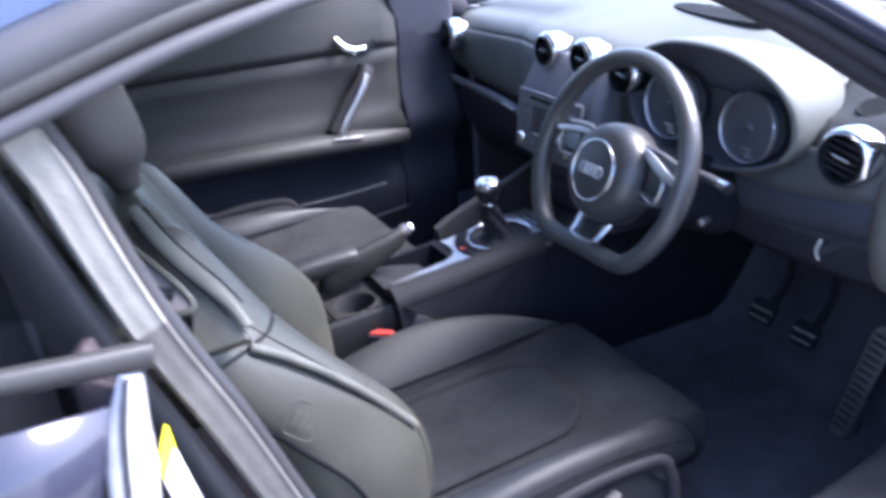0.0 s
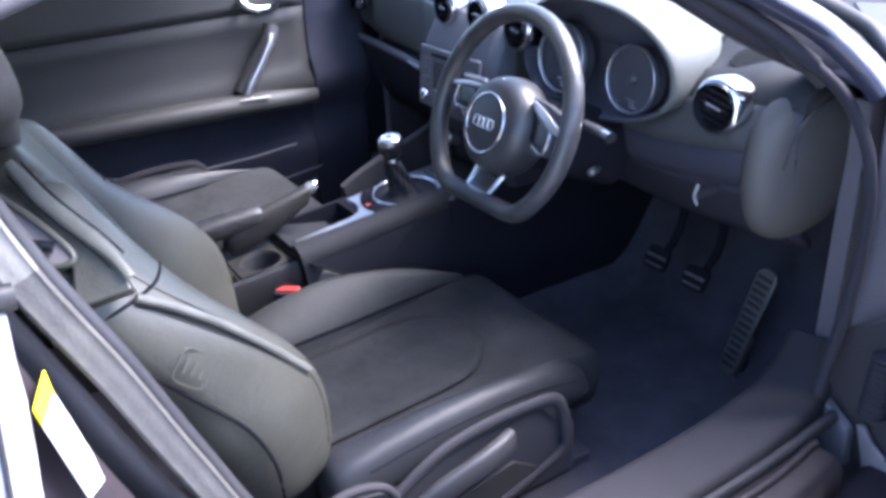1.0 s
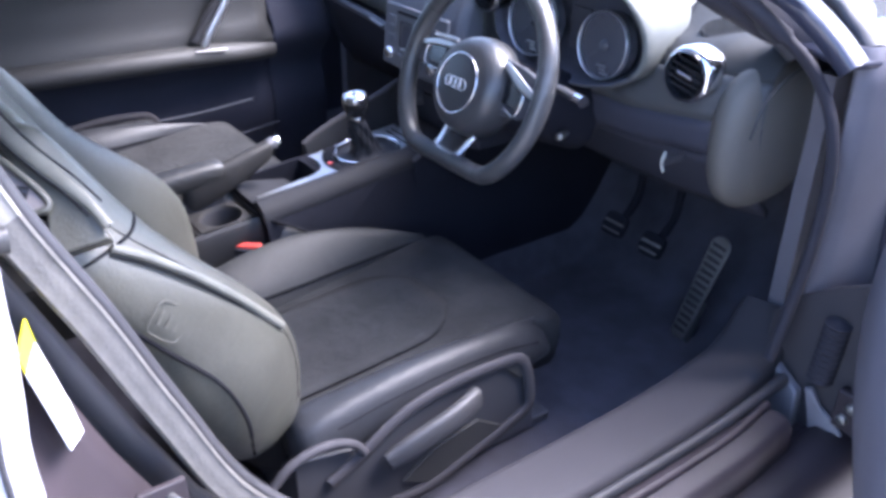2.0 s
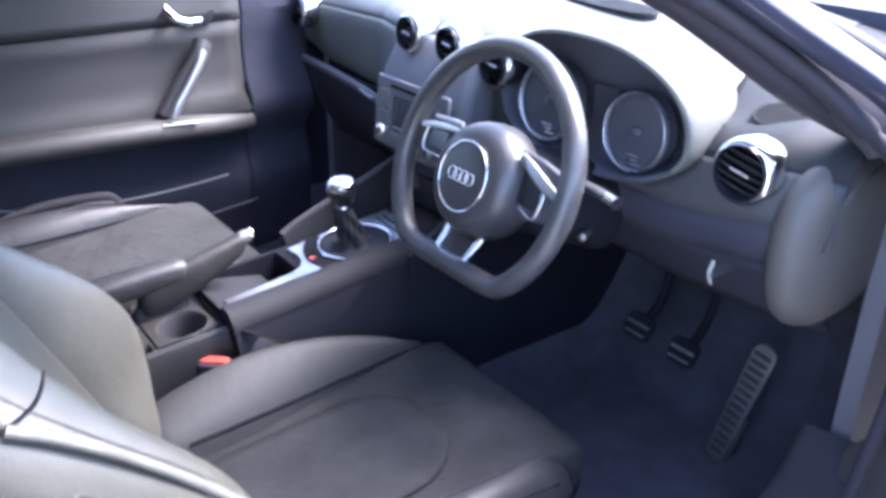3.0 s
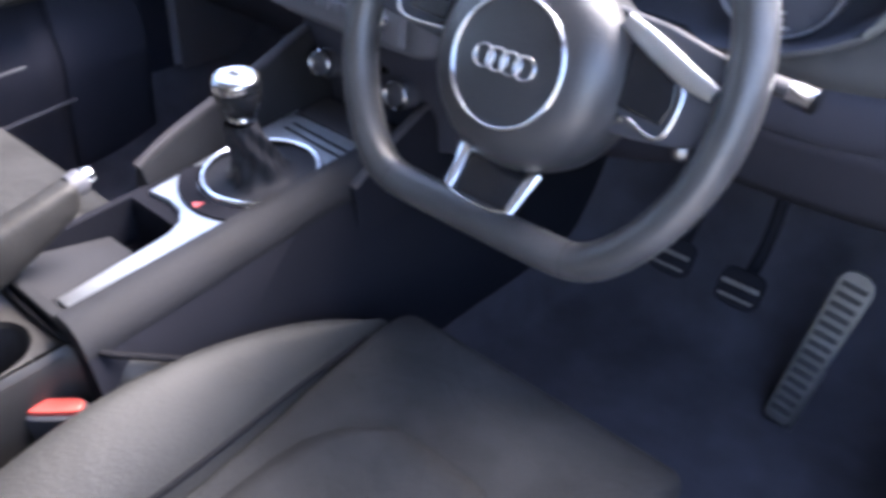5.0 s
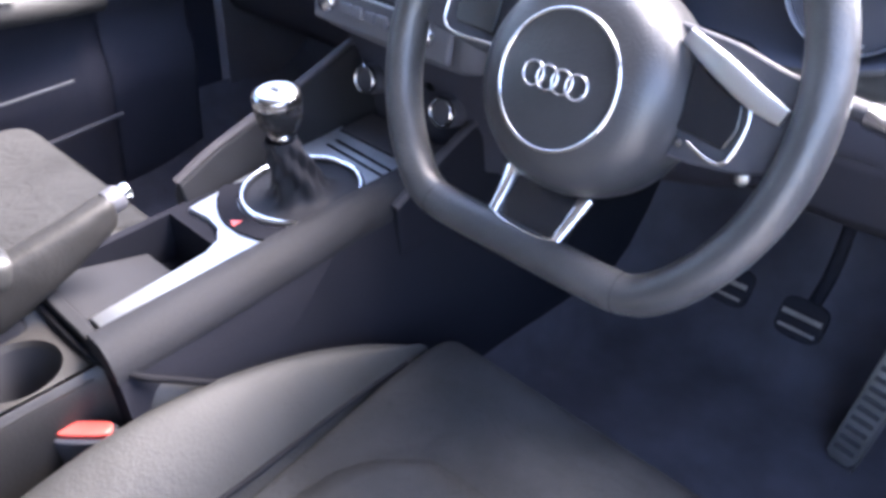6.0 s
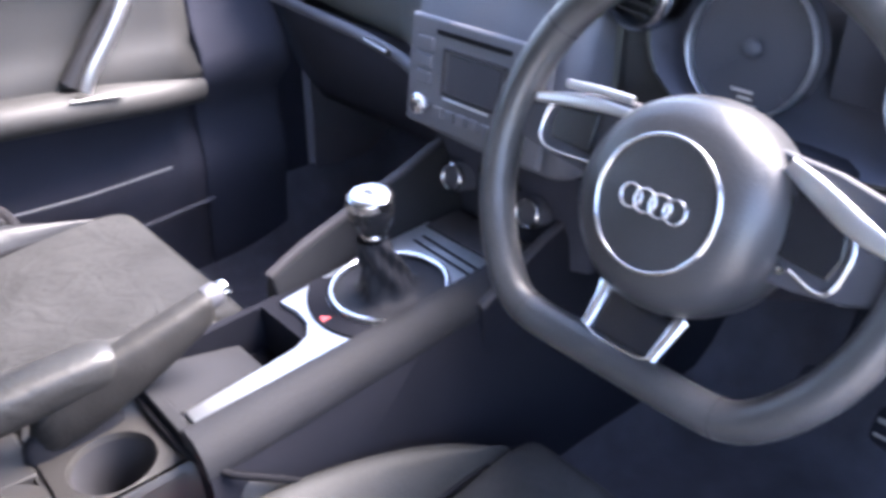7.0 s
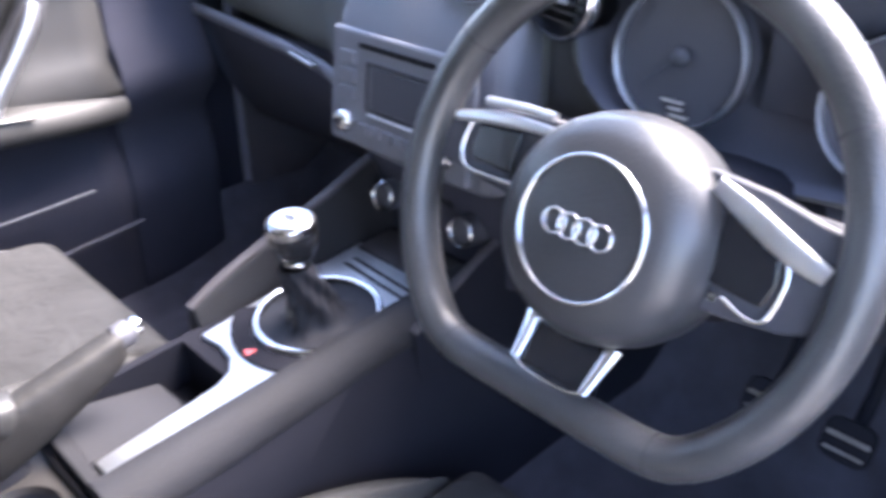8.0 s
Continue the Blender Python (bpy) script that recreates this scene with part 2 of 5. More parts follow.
def axis_pose(at, z_axis, x_axis=(1, 0, 0)):
    """A pose at a place whose z axis points along z_axis."""
    z = Vector(z_axis).normalized()
    x = Vector(x_axis)
    x = (x - z * x.dot(z)).normalized()
    y = z.cross(x)
    return Matrix.Translation(at) @ Matrix((x, y, z)).transposed().to_4x4()


# ---- ground ----
def ground_height(u, v):
    return (400 * (u - 0.5) * abs(2 * u - 1), 400 * (v - 0.5) * abs(2 * v - 1), -0.08)


tagged(part("ground", grid(ground_height, 40, 40), CONCRETE), "pale sunlit concrete ground under the car", "ground", kind="structure")

# ---- car shell ----
car = thing("car_body", (0, 0, -0.08), "two-door coupe body shell in metallic blue-grey with its driver's door open", "car")

# the rim of the driver's door opening, from the rear top corner downwards, forwards along the sill and up the screen pillar
OPENING = spline([(0.715, -0.834, 1.09), (0.72, -0.813, 0.985), (0.722, -0.775, 0.857), (0.725, -0.724, 0.733), (0.725, -0.675, 0.60), (0.735, -0.61, 0.45),
                  (0.77, -0.5, 0.35), (0.82, -0.3, 0.315), (0.845, 0.0, 0.31), (0.85, 0.2, 0.325), (0.852, 0.245, 0.40), (0.852, 0.285, 0.58), (0.845, 0.285, 0.72),
                  (0.81, 0.265, 0.815), (0.77, 0.205, 0.885), (0.735, 0.09, 0.965), (0.705, -0.07, 1.05), (0.69, -0.28, 1.12), (0.69, -0.5, 1.135), (0.70, -0.68, 1.115)], 6, closed=True)
STRIP = [(0.0165, -0.004), (0.0165, 0.003), (0.0125, 0.0075), (0.011, 0.0065), (0.004, 0.008), (-0.005, 0.0075), (-0.0115, 0.006), (-0.0135, 0.0075), (-0.0165, 0.003), (-0.0165, -0.004)]
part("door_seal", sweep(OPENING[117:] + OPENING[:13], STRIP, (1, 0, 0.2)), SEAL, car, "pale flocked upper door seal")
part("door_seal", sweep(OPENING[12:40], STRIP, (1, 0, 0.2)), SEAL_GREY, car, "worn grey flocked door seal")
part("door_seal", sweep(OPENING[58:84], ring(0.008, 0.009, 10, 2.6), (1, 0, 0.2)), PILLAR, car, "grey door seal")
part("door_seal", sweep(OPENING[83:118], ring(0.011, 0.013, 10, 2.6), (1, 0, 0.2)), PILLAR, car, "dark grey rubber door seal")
part("seal_lip", sweep([Vector((p.x - 0.022, p.y + (0.018 if p.y < -0.55 else 0), p.z)) for p in OPENING[80:] + OPENING[:38]], ring(0.008, 0.012, 8), (1, 0, 0.2)), RUBBER, car)
part("sill_gap", sweep(spline([(0.873, -0.6, 0.312), (0.876, -0.3, 0.308), (0.876, 0.05, 0.308), (0.866, 0.27, 0.318)], 5), ring(0.009, 0.012, 8)), RUBBER, car)


def pillar_b(u, v):
    z = 1.07 - 0.75 * v
    y = lerp([0.3, 0.45, 0.6, 0.733, 0.853, 0.965, 1.07], [-0.47, -0.61, -0.675, -0.724, -0.77, -0.805, -0.84], z)
    return (0.715 - 0.1 * u, y - 0.035 - 0.1 * u, z)


part("pillar_trim", grid(pillar_b, 3, 14), RUBBER, car, solid=0.012)


def jamb(u, v):
    z = 0.87 - 0.55 * v
    y0 = lerp([0.3, 0.45, 0.6, 0.733, 0.853, 0.965], [-0.545, -0.675, -0.74, -0.785, -0.82, -0.84], z)
    y1 = lerp([0.3, 0.5, 0.7, 0.8, 0.88], [-0.71, -0.81, -0.845, -0.83, -0.805], z)
    return (0.735 + 0.1 * u, y0 + (y1 - y0) * u - 0.02 * math.sin(math.pi * u), z)


part("door_jamb", grid(jamb, 8, 16), JAMB, car, "dark painted door jamb", solid=0.01)
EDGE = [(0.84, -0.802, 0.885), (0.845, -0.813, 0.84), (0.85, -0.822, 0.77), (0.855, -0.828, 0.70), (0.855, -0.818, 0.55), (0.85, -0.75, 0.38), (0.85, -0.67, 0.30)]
part("panel_return", sweep(spline(EDGE, 5), ring(0.008, 0.018, 12, 3), (0, 1, 0), sizes=[0.45 + 0.55 * min(1, k / 7) for k in range(31)]), SUNLIT_FOLD, car, "folded edge of the rear wing with sun glare painted on")
part("panel_gap", tube([Vector(p) + Vector((0.009, -0.005, 0)) for p in EDGE], 0.0028, 8), RUBBER, car)


def wing_rear(u, v):
    z = 0.885 - 0.75 * v
    y0 = lerp([0.3, 0.38, 0.55, 0.68, 0.77, 0.84, 0.88], [-0.69, -0.77, -0.855, -0.87, -0.858, -0.836, -0.822], z)
    return (0.855 + 0.05 * math.sin(math.pi * (0.15 + 0.75 * v)) - 0.03 * u * u, y0 - 1.0 * u, z + 0.03 * u * (1 - v))


part("rear_wing", grid(wing_rear, 16, 14), PAINT, car, solid=0.006)
part("window_sill_strip", sweep(spline([(0.838, -0.785, 0.895), (0.842, -0.9, 0.907), (0.83, -1.2, 0.935), (0.80, -1.7, 0.98)], 5), ring(0.009, 0.01, 10, 3)), SHOULDER, car, "grey rubber window strip")
RAIL = spline([(0.60, 0.0, 1.12), (0.62, -0.28, 1.175), (0.64, -0.5, 1.185), (0.67, -0.68, 1.16), (0.69, -0.84, 1.115), (0.70, -1.05, 1.05), (0.70, -1.5, 0.93)], 6)
part("roof_rail_trim", sweep([p + Vector((0.037, 0, -0.046)) for p in RAIL], ring(0.018, 0.012, 10, 3)), SHOULDER, car, "pale satin drip rail")
part("roof_rail_gap", sweep([p + Vector((0.034, 0, -0.028)) for p in RAIL], ring(0.022, 0.022, 8, 3)), RUBBER, car)
part("roof_rail_seal", sweep([p + Vector((0.05, 0, -0.066)) for p in RAIL], ring(0.012, 0.008, 8, 3)), RUBBER, car)


def roof_shape(u, v, drop=0.0):
    i = v * (len(RAIL) - 1)
    p = RAIL[min(int(i), len(RAIL) - 1)]
    x = (2 * u - 1) * (p.x + 0.03)
    return (x, p.y, p.z + 0.07 * (1 - abs(2 * u - 1) ** 3.5) - 0.004 - drop)


part("roof", grid(roof_shape, 24, 36), PAINT, car)
part("headliner", grid(lambda u, v: roof_shape(u, v, 0.03), 24, 36), HEADLINER, car)
part("quarter_window", grid(lambda u, v: (0.83 - 0.12 * v, -0.855 - 0.03 * v - 0.7 * u, 0.9 + 0.09 * u + (0.165 - 0.17 * u) * v), 6, 4), DARK_GLASS, car, "dark rear quarter window")


def pillar_a(side, name, inset, mat, a, b, pw=3):
    path = spline([(side * x, y, z) for x, y, z in ((0.745 - inset, 0.33, 0.845), (0.715 - inset, 0.17, 0.925), (0.675 - inset, -0.02, 1.04), (0.645 - inset, -0.2, 1.115), (0.635 - inset, -0.4, 1.14))], 6)
    part(name, sweep(path, ring(a, b, 14, pw)), mat, car)


pillar_a(1, "screen_pillar_trim", 0.0, PILLAR, 0.03, 0.03)
pillar_a(-1, "screen_pillar_trim", 0.0, PILLAR, 0.03, 0.03)
part("screen_pillar", sweep(spline([(0.872, 0.242, 0.848), (0.845, 0.236, 0.875), (0.815, 0.222, 0.904), (0.785, 0.19, 0.938), (0.75, 0.08, 1.0), (0.712, -0.08, 1.085), (0.69, -0.25, 1.14), (0.665, -0.4, 1.16)], 6), ring(0.021, 0.015, 16, 4), (0.58, -0.1, 0.8)), PAINT, car, "painted screen pillar")
part("pillar_gasket", sweep(spline([(0.85, 0.33, 0.852), (0.815, 0.345, 0.872), (0.765, 0.33, 0.91), (0.73, 0.2, 0.975), (0.70, 0.0, 1.055), (0.665, -0.2, 1.13)], 6), ring(0.02, 0.012, 8, 3)), RUBBER, car)
part("screen_pillar", sweep(spline([(-0.86, 0.42, 0.87), (-0.80, 0.24, 0.945), (-0.745, 0.02, 1.06), (-0.69, -0.2, 1.135), (-0.665, -0.4, 1.16)], 6), ring(0.028, 0.022, 12, 3)), PAINT, car)
part("pillar_gasket", sweep(spline([(-0.80, 0.38, 0.868), (-0.76, 0.22, 0.94), (-0.71, 0.0, 1.055), (-0.665, -0.2, 1.13)], 6), ring(0.02, 0.012, 8, 3)), RUBBER, car)
part("windscreen", grid(lambda u, v: ((2 * u - 1) * (0.60 + 0.14 * v), -0.03 + 0.95 * v + 0.06 * (1 - (2 * u - 1) ** 2), 1.16 - 0.28 * v + 0.03 * (1 - (2 * u - 1) ** 2)), 12, 10), CLEAR, car).visible_shadow = False


def bonnet(u, v):
    x = (2 * u - 1) * 0.72
    return (x, 0.85 + 1.15 * v, 0.895 - 0.14 * v ** 1.6 - 0.05 * (2 * u - 1) ** 2 + 0.02 * math.sin(math.pi * v))


part("bonnet", grid(bonnet, 16, 14), PAINT, car, solid=0.01)
for side in (1, -1):
    part("front_wing", grid(lambda u, v: (side * (0.73 + 0.19 * math.sin(1.45 * u)), 0.27 + 0.13 * max(0, min(1, (u - 0.45) / 0.15)) + 1.73 * v, 0.85 - 0.12 * v ** 1.6 - 0.06 * (1 - math.cos(1.4 * u)) - 0.55 * max(u - 0.55, 0) / 0.45), 20, 14), PAINT, car, solid=0.01)
    part("scuttle_corner", loft([[(side * x, y, z + 0.01 * (0.85 - x)) for x, y in ((0.55, 0.64), (0.686, 0.484), (0.784, 0.364), (0.815, 0.33), (0.826, 0.345), (0.812, 0.385), (0.789, 0.429), (0.742, 0.51), (0.619, 0.684))] for z in (0.85, 0.866)]), RUBBER, car, "black scuttle corner", bevel=0.003)
part("front_post", grid(lambda u, v: (0.84 + 0.07 * u, 0.305 + 0.125 * u + 0.01 * math.sin(3 * v), 0.14 + 0.72 * v), 4, 12), POST, car, "grey front door post", solid=0.012)
FRONT = axis_pose((0, 0.30, 0), (0, -1, 0))
# a flat dark plate paints in the shade of the hinge recess
part("hinge_shade_plate", prism([(0.80, 0.345), (0.803, 0.405), (0.835, 0.45), (0.9, 0.5), (0.96, 0.535), (1.025, 0.545), (1.025, 0.15), (0.84, 0.15)], FRONT @ Matrix.Translation((0, 0, -0.012)), 0.008), SILLMAT, car, "dark plate standing in for the shaded recess round the door hinge", bevel=0.003)
part("post_foot", prism([(0.814, 0.338), (0.842, 0.325), (0.886, 0.297), (0.894, 0.2), (0.889, 0.09), (0.858, 0.09), (0.842, 0.19), (0.824, 0.26)], FRONT, 0.02), FOOT, car, "grey folded lower end of the door post", bevel=0.005)
part("post_bracket", prism([(0.893, 0.31), (0.906, 0.314), (0.926, 0.287), (0.958, 0.272), (1.02, 0.2), (1.02, 0.1), (0.955, 0.1), (0.93, 0.16), (0.912, 0.25)], FRONT @ Matrix.Translation((0, 0, 0.001)), 0.012), FOOT, car, "grey hinge bracket", bevel=0.004)
part("post_base", box((0.845, 0.345, 0.21), (0.11, 0.02, 0.2)), SILLMAT, car)
gaiter = [(0.001, 0.0)] + [(0.017 + 0.004 * (k % 2), 0.012 * (k / 2 + 0.25)) for k in range(20)] + [(0.001, 0.126)]
part("cable_gaiter", lathe(gaiter, axis_pose((0.912, 0.292, 0.33), (0.06, 0, 1)), 16), PILLAR, car, "ribbed rubber cable gaiter")
part("hinge_leaf", box((0.976, 0.29, 0.312), (0.05, 0.02, 0.07)), JAMB, car, bevel=0.004)
for dx, dz in ((-0.006, -0.012), (0.004, 0.014)):
    part("hinge_bolt", lathe([(0.001, 0), (0.009, 0), (0.009, 0.007), (0.006, 0.009), (0.001, 0.009)], axis_pose((0.976 + dx, 0.28, 0.312 + dz), (0, -1, 0)), 10), STEEL, car)

# sill: carpeted inner step, painted outer step, floor pan and tunnel
part("sill_trim", sweep(spline([(0.81, -0.62, 0.296), (0.812, -0.3, 0.293), (0.812, 0.0, 0.293), (0.80, 0.2, 0.3), (0.785, 0.29, 0.315), (0.765, 0.37, 0.35)], 5), ring(0.055, 0.035, 20, 5)), SILLMAT, car, "scuffed grey sill trim")
part("rocker_panel", sweep(spline([(0.955, -0.75, 0.17), (0.965, -0.3, 0.15), (0.965, 0.1, 0.15), (0.955, 0.5, 0.17)], 5), ring(0.06, 0.1, 16, 3)), JAMB, car)
part("outer_sill", sweep(spline([(0.895, -0.7, 0.27), (0.905, -0.3, 0.255), (0.905, 0.05, 0.255), (0.89, 0.2, 0.257)], 5), ring(0.045, 0.05, 16, 4)), JAMB, car, "dark painted outer sill")
part("sill_base", box((0.875, -0.22, 0.19), (0.15, 1.04, 0.08)), JAMB, car)
part("sill_ridge", sweep(spline([(0.89, -0.62, 0.315), (0.90, -0.3, 0.308), (0.9, 0.05, 0.306), (0.885, 0.2, 0.31)], 5), ring(0.008, 0.008, 8)), JAMB, car)


def floor_pan(u, v):
    x, y = -0.76 + 1.52 * u, -0.95 + 1.75 * v
    z = 0.14 + 0.42 * max(0, (y - 0.5) / 0.3) ** 1.4 + 0.16 * max(0, (abs(x) - 0.68) / 0.08)
    tunnel = 0.2 * max(0, 1 - (abs(x) / 0.13) ** 4)
    return (x, y, z + tunnel + 0.004 * noise.noise((x * 9, y * 9, 0)))


part("floor_pan", grid(floor_pan, 50, 40), CARPET, car, "dark carpet in the footwells", solid=0.01)
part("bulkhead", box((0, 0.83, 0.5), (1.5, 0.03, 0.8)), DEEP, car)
part("rear_bulkhead", box((0, -1.55, 0.55), (1.36, 0.03, 0.85)), PLASTIC, car)
part("left_body_side", grid(lambda u, v: (-0.80 - 0.1 * math.sin(math.pi * (0.1 + 0.8 * v)), -1.95 + 3.9 * u, 0.12 + 0.74 * v - 0.1 * abs(2 * u - 1) ** 4 * v), 24, 10), PAINT, car, solid=0.02)
part("hatch", grid(lambda u, v: ((2 * u - 1) * (0.72 - 0.04 * v), -1.49 - 0.5 * v, 0.93 + 0.07 * (1 - abs(2 * u - 1) ** 3.5) - 0.16 * v ** 1.5), 16, 10), PAINT, car, solid=0.012)
part("tail_panel", grid(lambda u, v: ((2 * u - 1) * 0.86, -1.98 + 0.1 * (2 * u - 1) ** 4 - 0.05 * math.sin(math.pi * v), 0.15 + 0.66 * v), 14, 8), PAINT, car, solid=0.02)
part("nose_panel", grid(lambda u, v: ((2 * u - 1) * 0.9, 2.02 - 0.12 * (2 * u - 1) ** 4 + 0.05 * math.sin(math.pi * v), 0.15 + 0.58 * v), 14, 8), PAINT, car, solid=0.02)
part("rear_side_trim", grid(lambda u, v: (0.70 - 0.06 * math.sin(2.5 * v), -0.86 - 0.65 * u, 0.2 + 0.67 * v), 6, 8), RUBBER, car, solid=0.02)

for side in (1, -1):
    part("kick_panel", box((side * 0.765, 0.6, 0.45), (0.03, 0.46, 0.68)), POST, car)
striker = thing("door_striker", (0.76, -0.70, 0.52), "small steel door striker loop on the jamb", "door striker")
part("loop", tube([(0.765, -0.70, 0.50), (0.80, -0.69, 0.505), (0.812, -0.688, 0.52), (0.80, -0.69, 0.538), (0.765, -0.70, 0.54)], 0.005), STEEL, striker)
part("base_plate", box((0.768, -0.705, 0.52), (0.008, 0.05, 0.07)), JAMB, striker, bevel=0.002)

sticker = thing("pressure_sticker", (0.745, -0.775, 0.60), "white sticker with a yellow head on the door jamb", "sticker")
S_POSE = axis_pose((0.742, -0.781, 0.767), (0.32, 0.93, 0.16), (0.0, 0.16, -1))
part("white_label", prism([(0.0145, -0.052), (0.111, -0.047), (0.135, 0.006), (0.0185, -0.003)], S_POSE, 0.0015), WHITE, sticker, flat=True)
part("yellow_label", prism([(-0.004, 0.003), (-0.003, -0.052), (0.014, -0.052), (0.018, -0.003)], S_POSE, 0.0015), YELLOW, sticker, flat=True)
for k in range(3):
    part("printed_line", box((0.045 + 0.02 * k, -0.026 + 0.002 * k, 0.0022), (0.005, 0.022 - 0.005 * k, 0.0014), S_POSE), INK, sticker)

# rear bench behind the front seats
bench = thing("rear_bench", (0, -1.2, 0.3), "dark rear bench seen through the tinted quarter window", "car seat")
part("cushion", loft([[(x, y, z) for y, z in ((-0.85, 0.3), (-0.85, 0.42), (-1.0, 0.46), (-1.25, 0.42), (-1.25, 0.3))] for x in (-0.6, -0.3, 0.0, 0.3, 0.6)]), FABRIC, bench, sub=2)
part("backrest", loft([[(x, y, z) for y, z in ((-1.2, 0.35), (-1.3, 0.6), (-1.42, 0.82), (-1.5, 0.82), (-1.4, 0.35))] for x in (-0.6, -0.3, 0.0, 0.3, 0.6)]), FABRIC, bench, sub=2)

# ---- driver's door, swung open ----
door = thing("driver_door", (0.93, 0.42, 0.2), "driver's door swung wide open with its dark inner panel showing", "car door")
D = Matrix.Translation((0.96, 0.42, 0)) @ pose(0, 0, 0, 0, 0, -58)
part("inner_panel", grid(lambda u, v: D @ Vector((0.02 + 1.05 * u, -0.03 - 0.05 * math.sin(math.pi * v) * min(1, 6 * u), 0.25 + 0.66 * v)), 12, 12), POST, door, "grey inner panel", solid=0.02)
part("outer_skin", grid(lambda u, v: D @ Vector((1.1 * u, 0.08 + 0.03 * math.sin(math.pi * v), 0.2 + 0.7 * v)), 8, 8), PAINT, door, solid=0.01)
part("door_edge", box((0.0, 0.03, 0.56), (0.02, 0.10, 0.70), D), JAMB, door, bevel=0.006)
hinge = part("hinge", box((-0.02, 0.0, 0.47), (0.06, 0.05, 0.07), D), SILLMAT, door, bevel=0.008)
for dz in (-0.018, 0.018):
    part("bolt", lathe([(0.001, 0), (0.009, 0), (0.009, 0.008), (0.001, 0.008)], D @ axis_pose((-0.03, -0.026, 0.47 + dz), (0, -1, 0)), 12), CHROME, hinge)

# ---- front seats ----
def settle(loops, i, j):
    """Where a corner of a lofted cage comes to lie once the cage is rounded."""
    def across(lp):
        return (Vector(lp[j - 1]) + 4 * Vector(lp[j]) + Vector(lp[(j + 1) % len(lp)])) / 6
    return (across(loops[i - 1]) + 4 * across(loops[i]) + across(loops[i + 1])) / 6


def seat(name, cx, dy, dz, outer, label):
    """A sports seat with its middle at cx; outer: the side (1 right, -1 left) that faces the door."""
    ob = thing(name, (cx, -0.22 + dy, 0.14), label, "car seat", "front seats")

    def at(x, y, z):
        return Vector((cx + x, y + dy, z + dz))

    # cushion
    ys = (-0.52, -0.42, -0.3, -0.18, -0.06, 0.03, 0.068, 0.08)
    tops = (0.335, 0.335, 0.342, 0.35, 0.36, 0.366, 0.355, 0.315)
    wide = (0.15, 0.15, 0.155, 0.165, 0.18, 0.188, 0.186, 0.18)
    part("cushion", loft([[at(w * u, y, t - (0.004 if abs(u) == 1 else 0)) for u in (-1, -0.94, -0.5, 0, 0.5, 0.94, 1)] + [at(w * u, y - 0.01, 0.215) for u in (1, 0.5, 0, -0.5, -1)] for y, t, w in zip(ys, tops, wide)]), FABRIC, ob, "dark suede cushion", sub=2)

    def pad(u, v):
        y = -0.46 + 0.37 * v
        w = 0.118 * (1 - max(0, (v - 0.7) / 0.3) ** 2.4 * 0.5)
        x = (2 * u - 1) * w
        return at(x, y - 0.02 * max(0, v - 0.8) * (2 * u - 1) ** 2, lerp(ys, tops, y) + 0.0035)

    if outer > 0:
        part("centre_pad", grid(pad, 10, 14), FABRIC, ob, solid=0.006)
        edge = [pad(0, v / 10) for v in range(11)] + [pad(u / 6, 1) for u in range(1, 6)] + [pad(1, 1 - v / 10) for v in range(11)]
        part("pad_seam", sweep([p + Vector((0, 0, 0.0015)) for p in edge], ring(0.0013, 0.0013, 6)), SEAM, ob)
    for s in (-1, 1):
        st = (0.035, 0.0, -0.08, -0.17, -0.25, -0.33, -0.42, -0.48)
        zr = (0.345, 0.37, 0.4, 0.418, 0.426, 0.42, 0.4, 0.375)
        xs = (0.176, 0.178, 0.17, 0.157, 0.147, 0.142, 0.14, 0.14)
        xr = (0.192, 0.203, 0.222, 0.234, 0.24, 0.24, 0.24, 0.235)
        if s == outer:
            zr = (0.325, 0.355, 0.378, 0.392, 0.398, 0.395, 0.385, 0.37)
            xr = (0.182, 0.192, 0.2, 0.208, 0.213, 0.216, 0.218, 0.22)
            xs = (0.165, 0.166, 0.16, 0.15, 0.142, 0.14, 0.14, 0.14)
        loops = []
        for y, z, a, r in zip(st, zr, xs, xr):
            o = r + 0.024
            loops.append([at(s * x, y, h) for x, h in ((a, 0.30), (a + 0.008, 0.36), ((a + r) / 2, (0.355 + z) / 2 + 0.013), (r - 0.012, z), (r + 0.008, z - 0.004), (o, z - 0.04), (o, 0.3), (o - 0.03, 0.265), (a, 0.265))])
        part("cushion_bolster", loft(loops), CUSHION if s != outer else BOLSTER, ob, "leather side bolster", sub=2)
        part("bolster_piping", tube([(settle(loops, i, 4) + settle(loops, i, 5)) / 2 for i in range(1, 7)], 0.0028, 6), SEAM, ob)
        part("bolster_seam", tube([settle(loops, i, 1) for i in range(1, 7)], 0.0032, 6), SEAM, ob)
    # base, valance and levers
    part("seat_base", box((cx, -0.24 + dy, 0.205 + dz / 2), (0.44, 0.46, 0.12 + dz)), PLASTIC, ob, bevel=0.02)
    for s in (-1, 1):
        part("seat_rail", box((cx + s * 0.19, -0.22 + dy, 0.15), (0.04, 0.5, 0.03)), PLASTIC, ob, bevel=0.004)
    m = axis_pose(at(outer * 0.255, 0, 0), (outer, 0, 0), (0, 1, 0))
    k = outer
    side = [(-0.50, 0.36), (-0.384, 0.335), (-0.294, 0.37), (-0.152, 0.375), (-0.10, 0.365), (-0.085, 0.32), (-0.08, 0.27), (-0.124, 0.243), (-0.2, 0.215), (-0.3, 0.185), (-0.5, 0.24)]
    part("valance", prism([(y, k * z) for y, z in side], m, 0.008), RUBBER, ob, bevel=0.003)
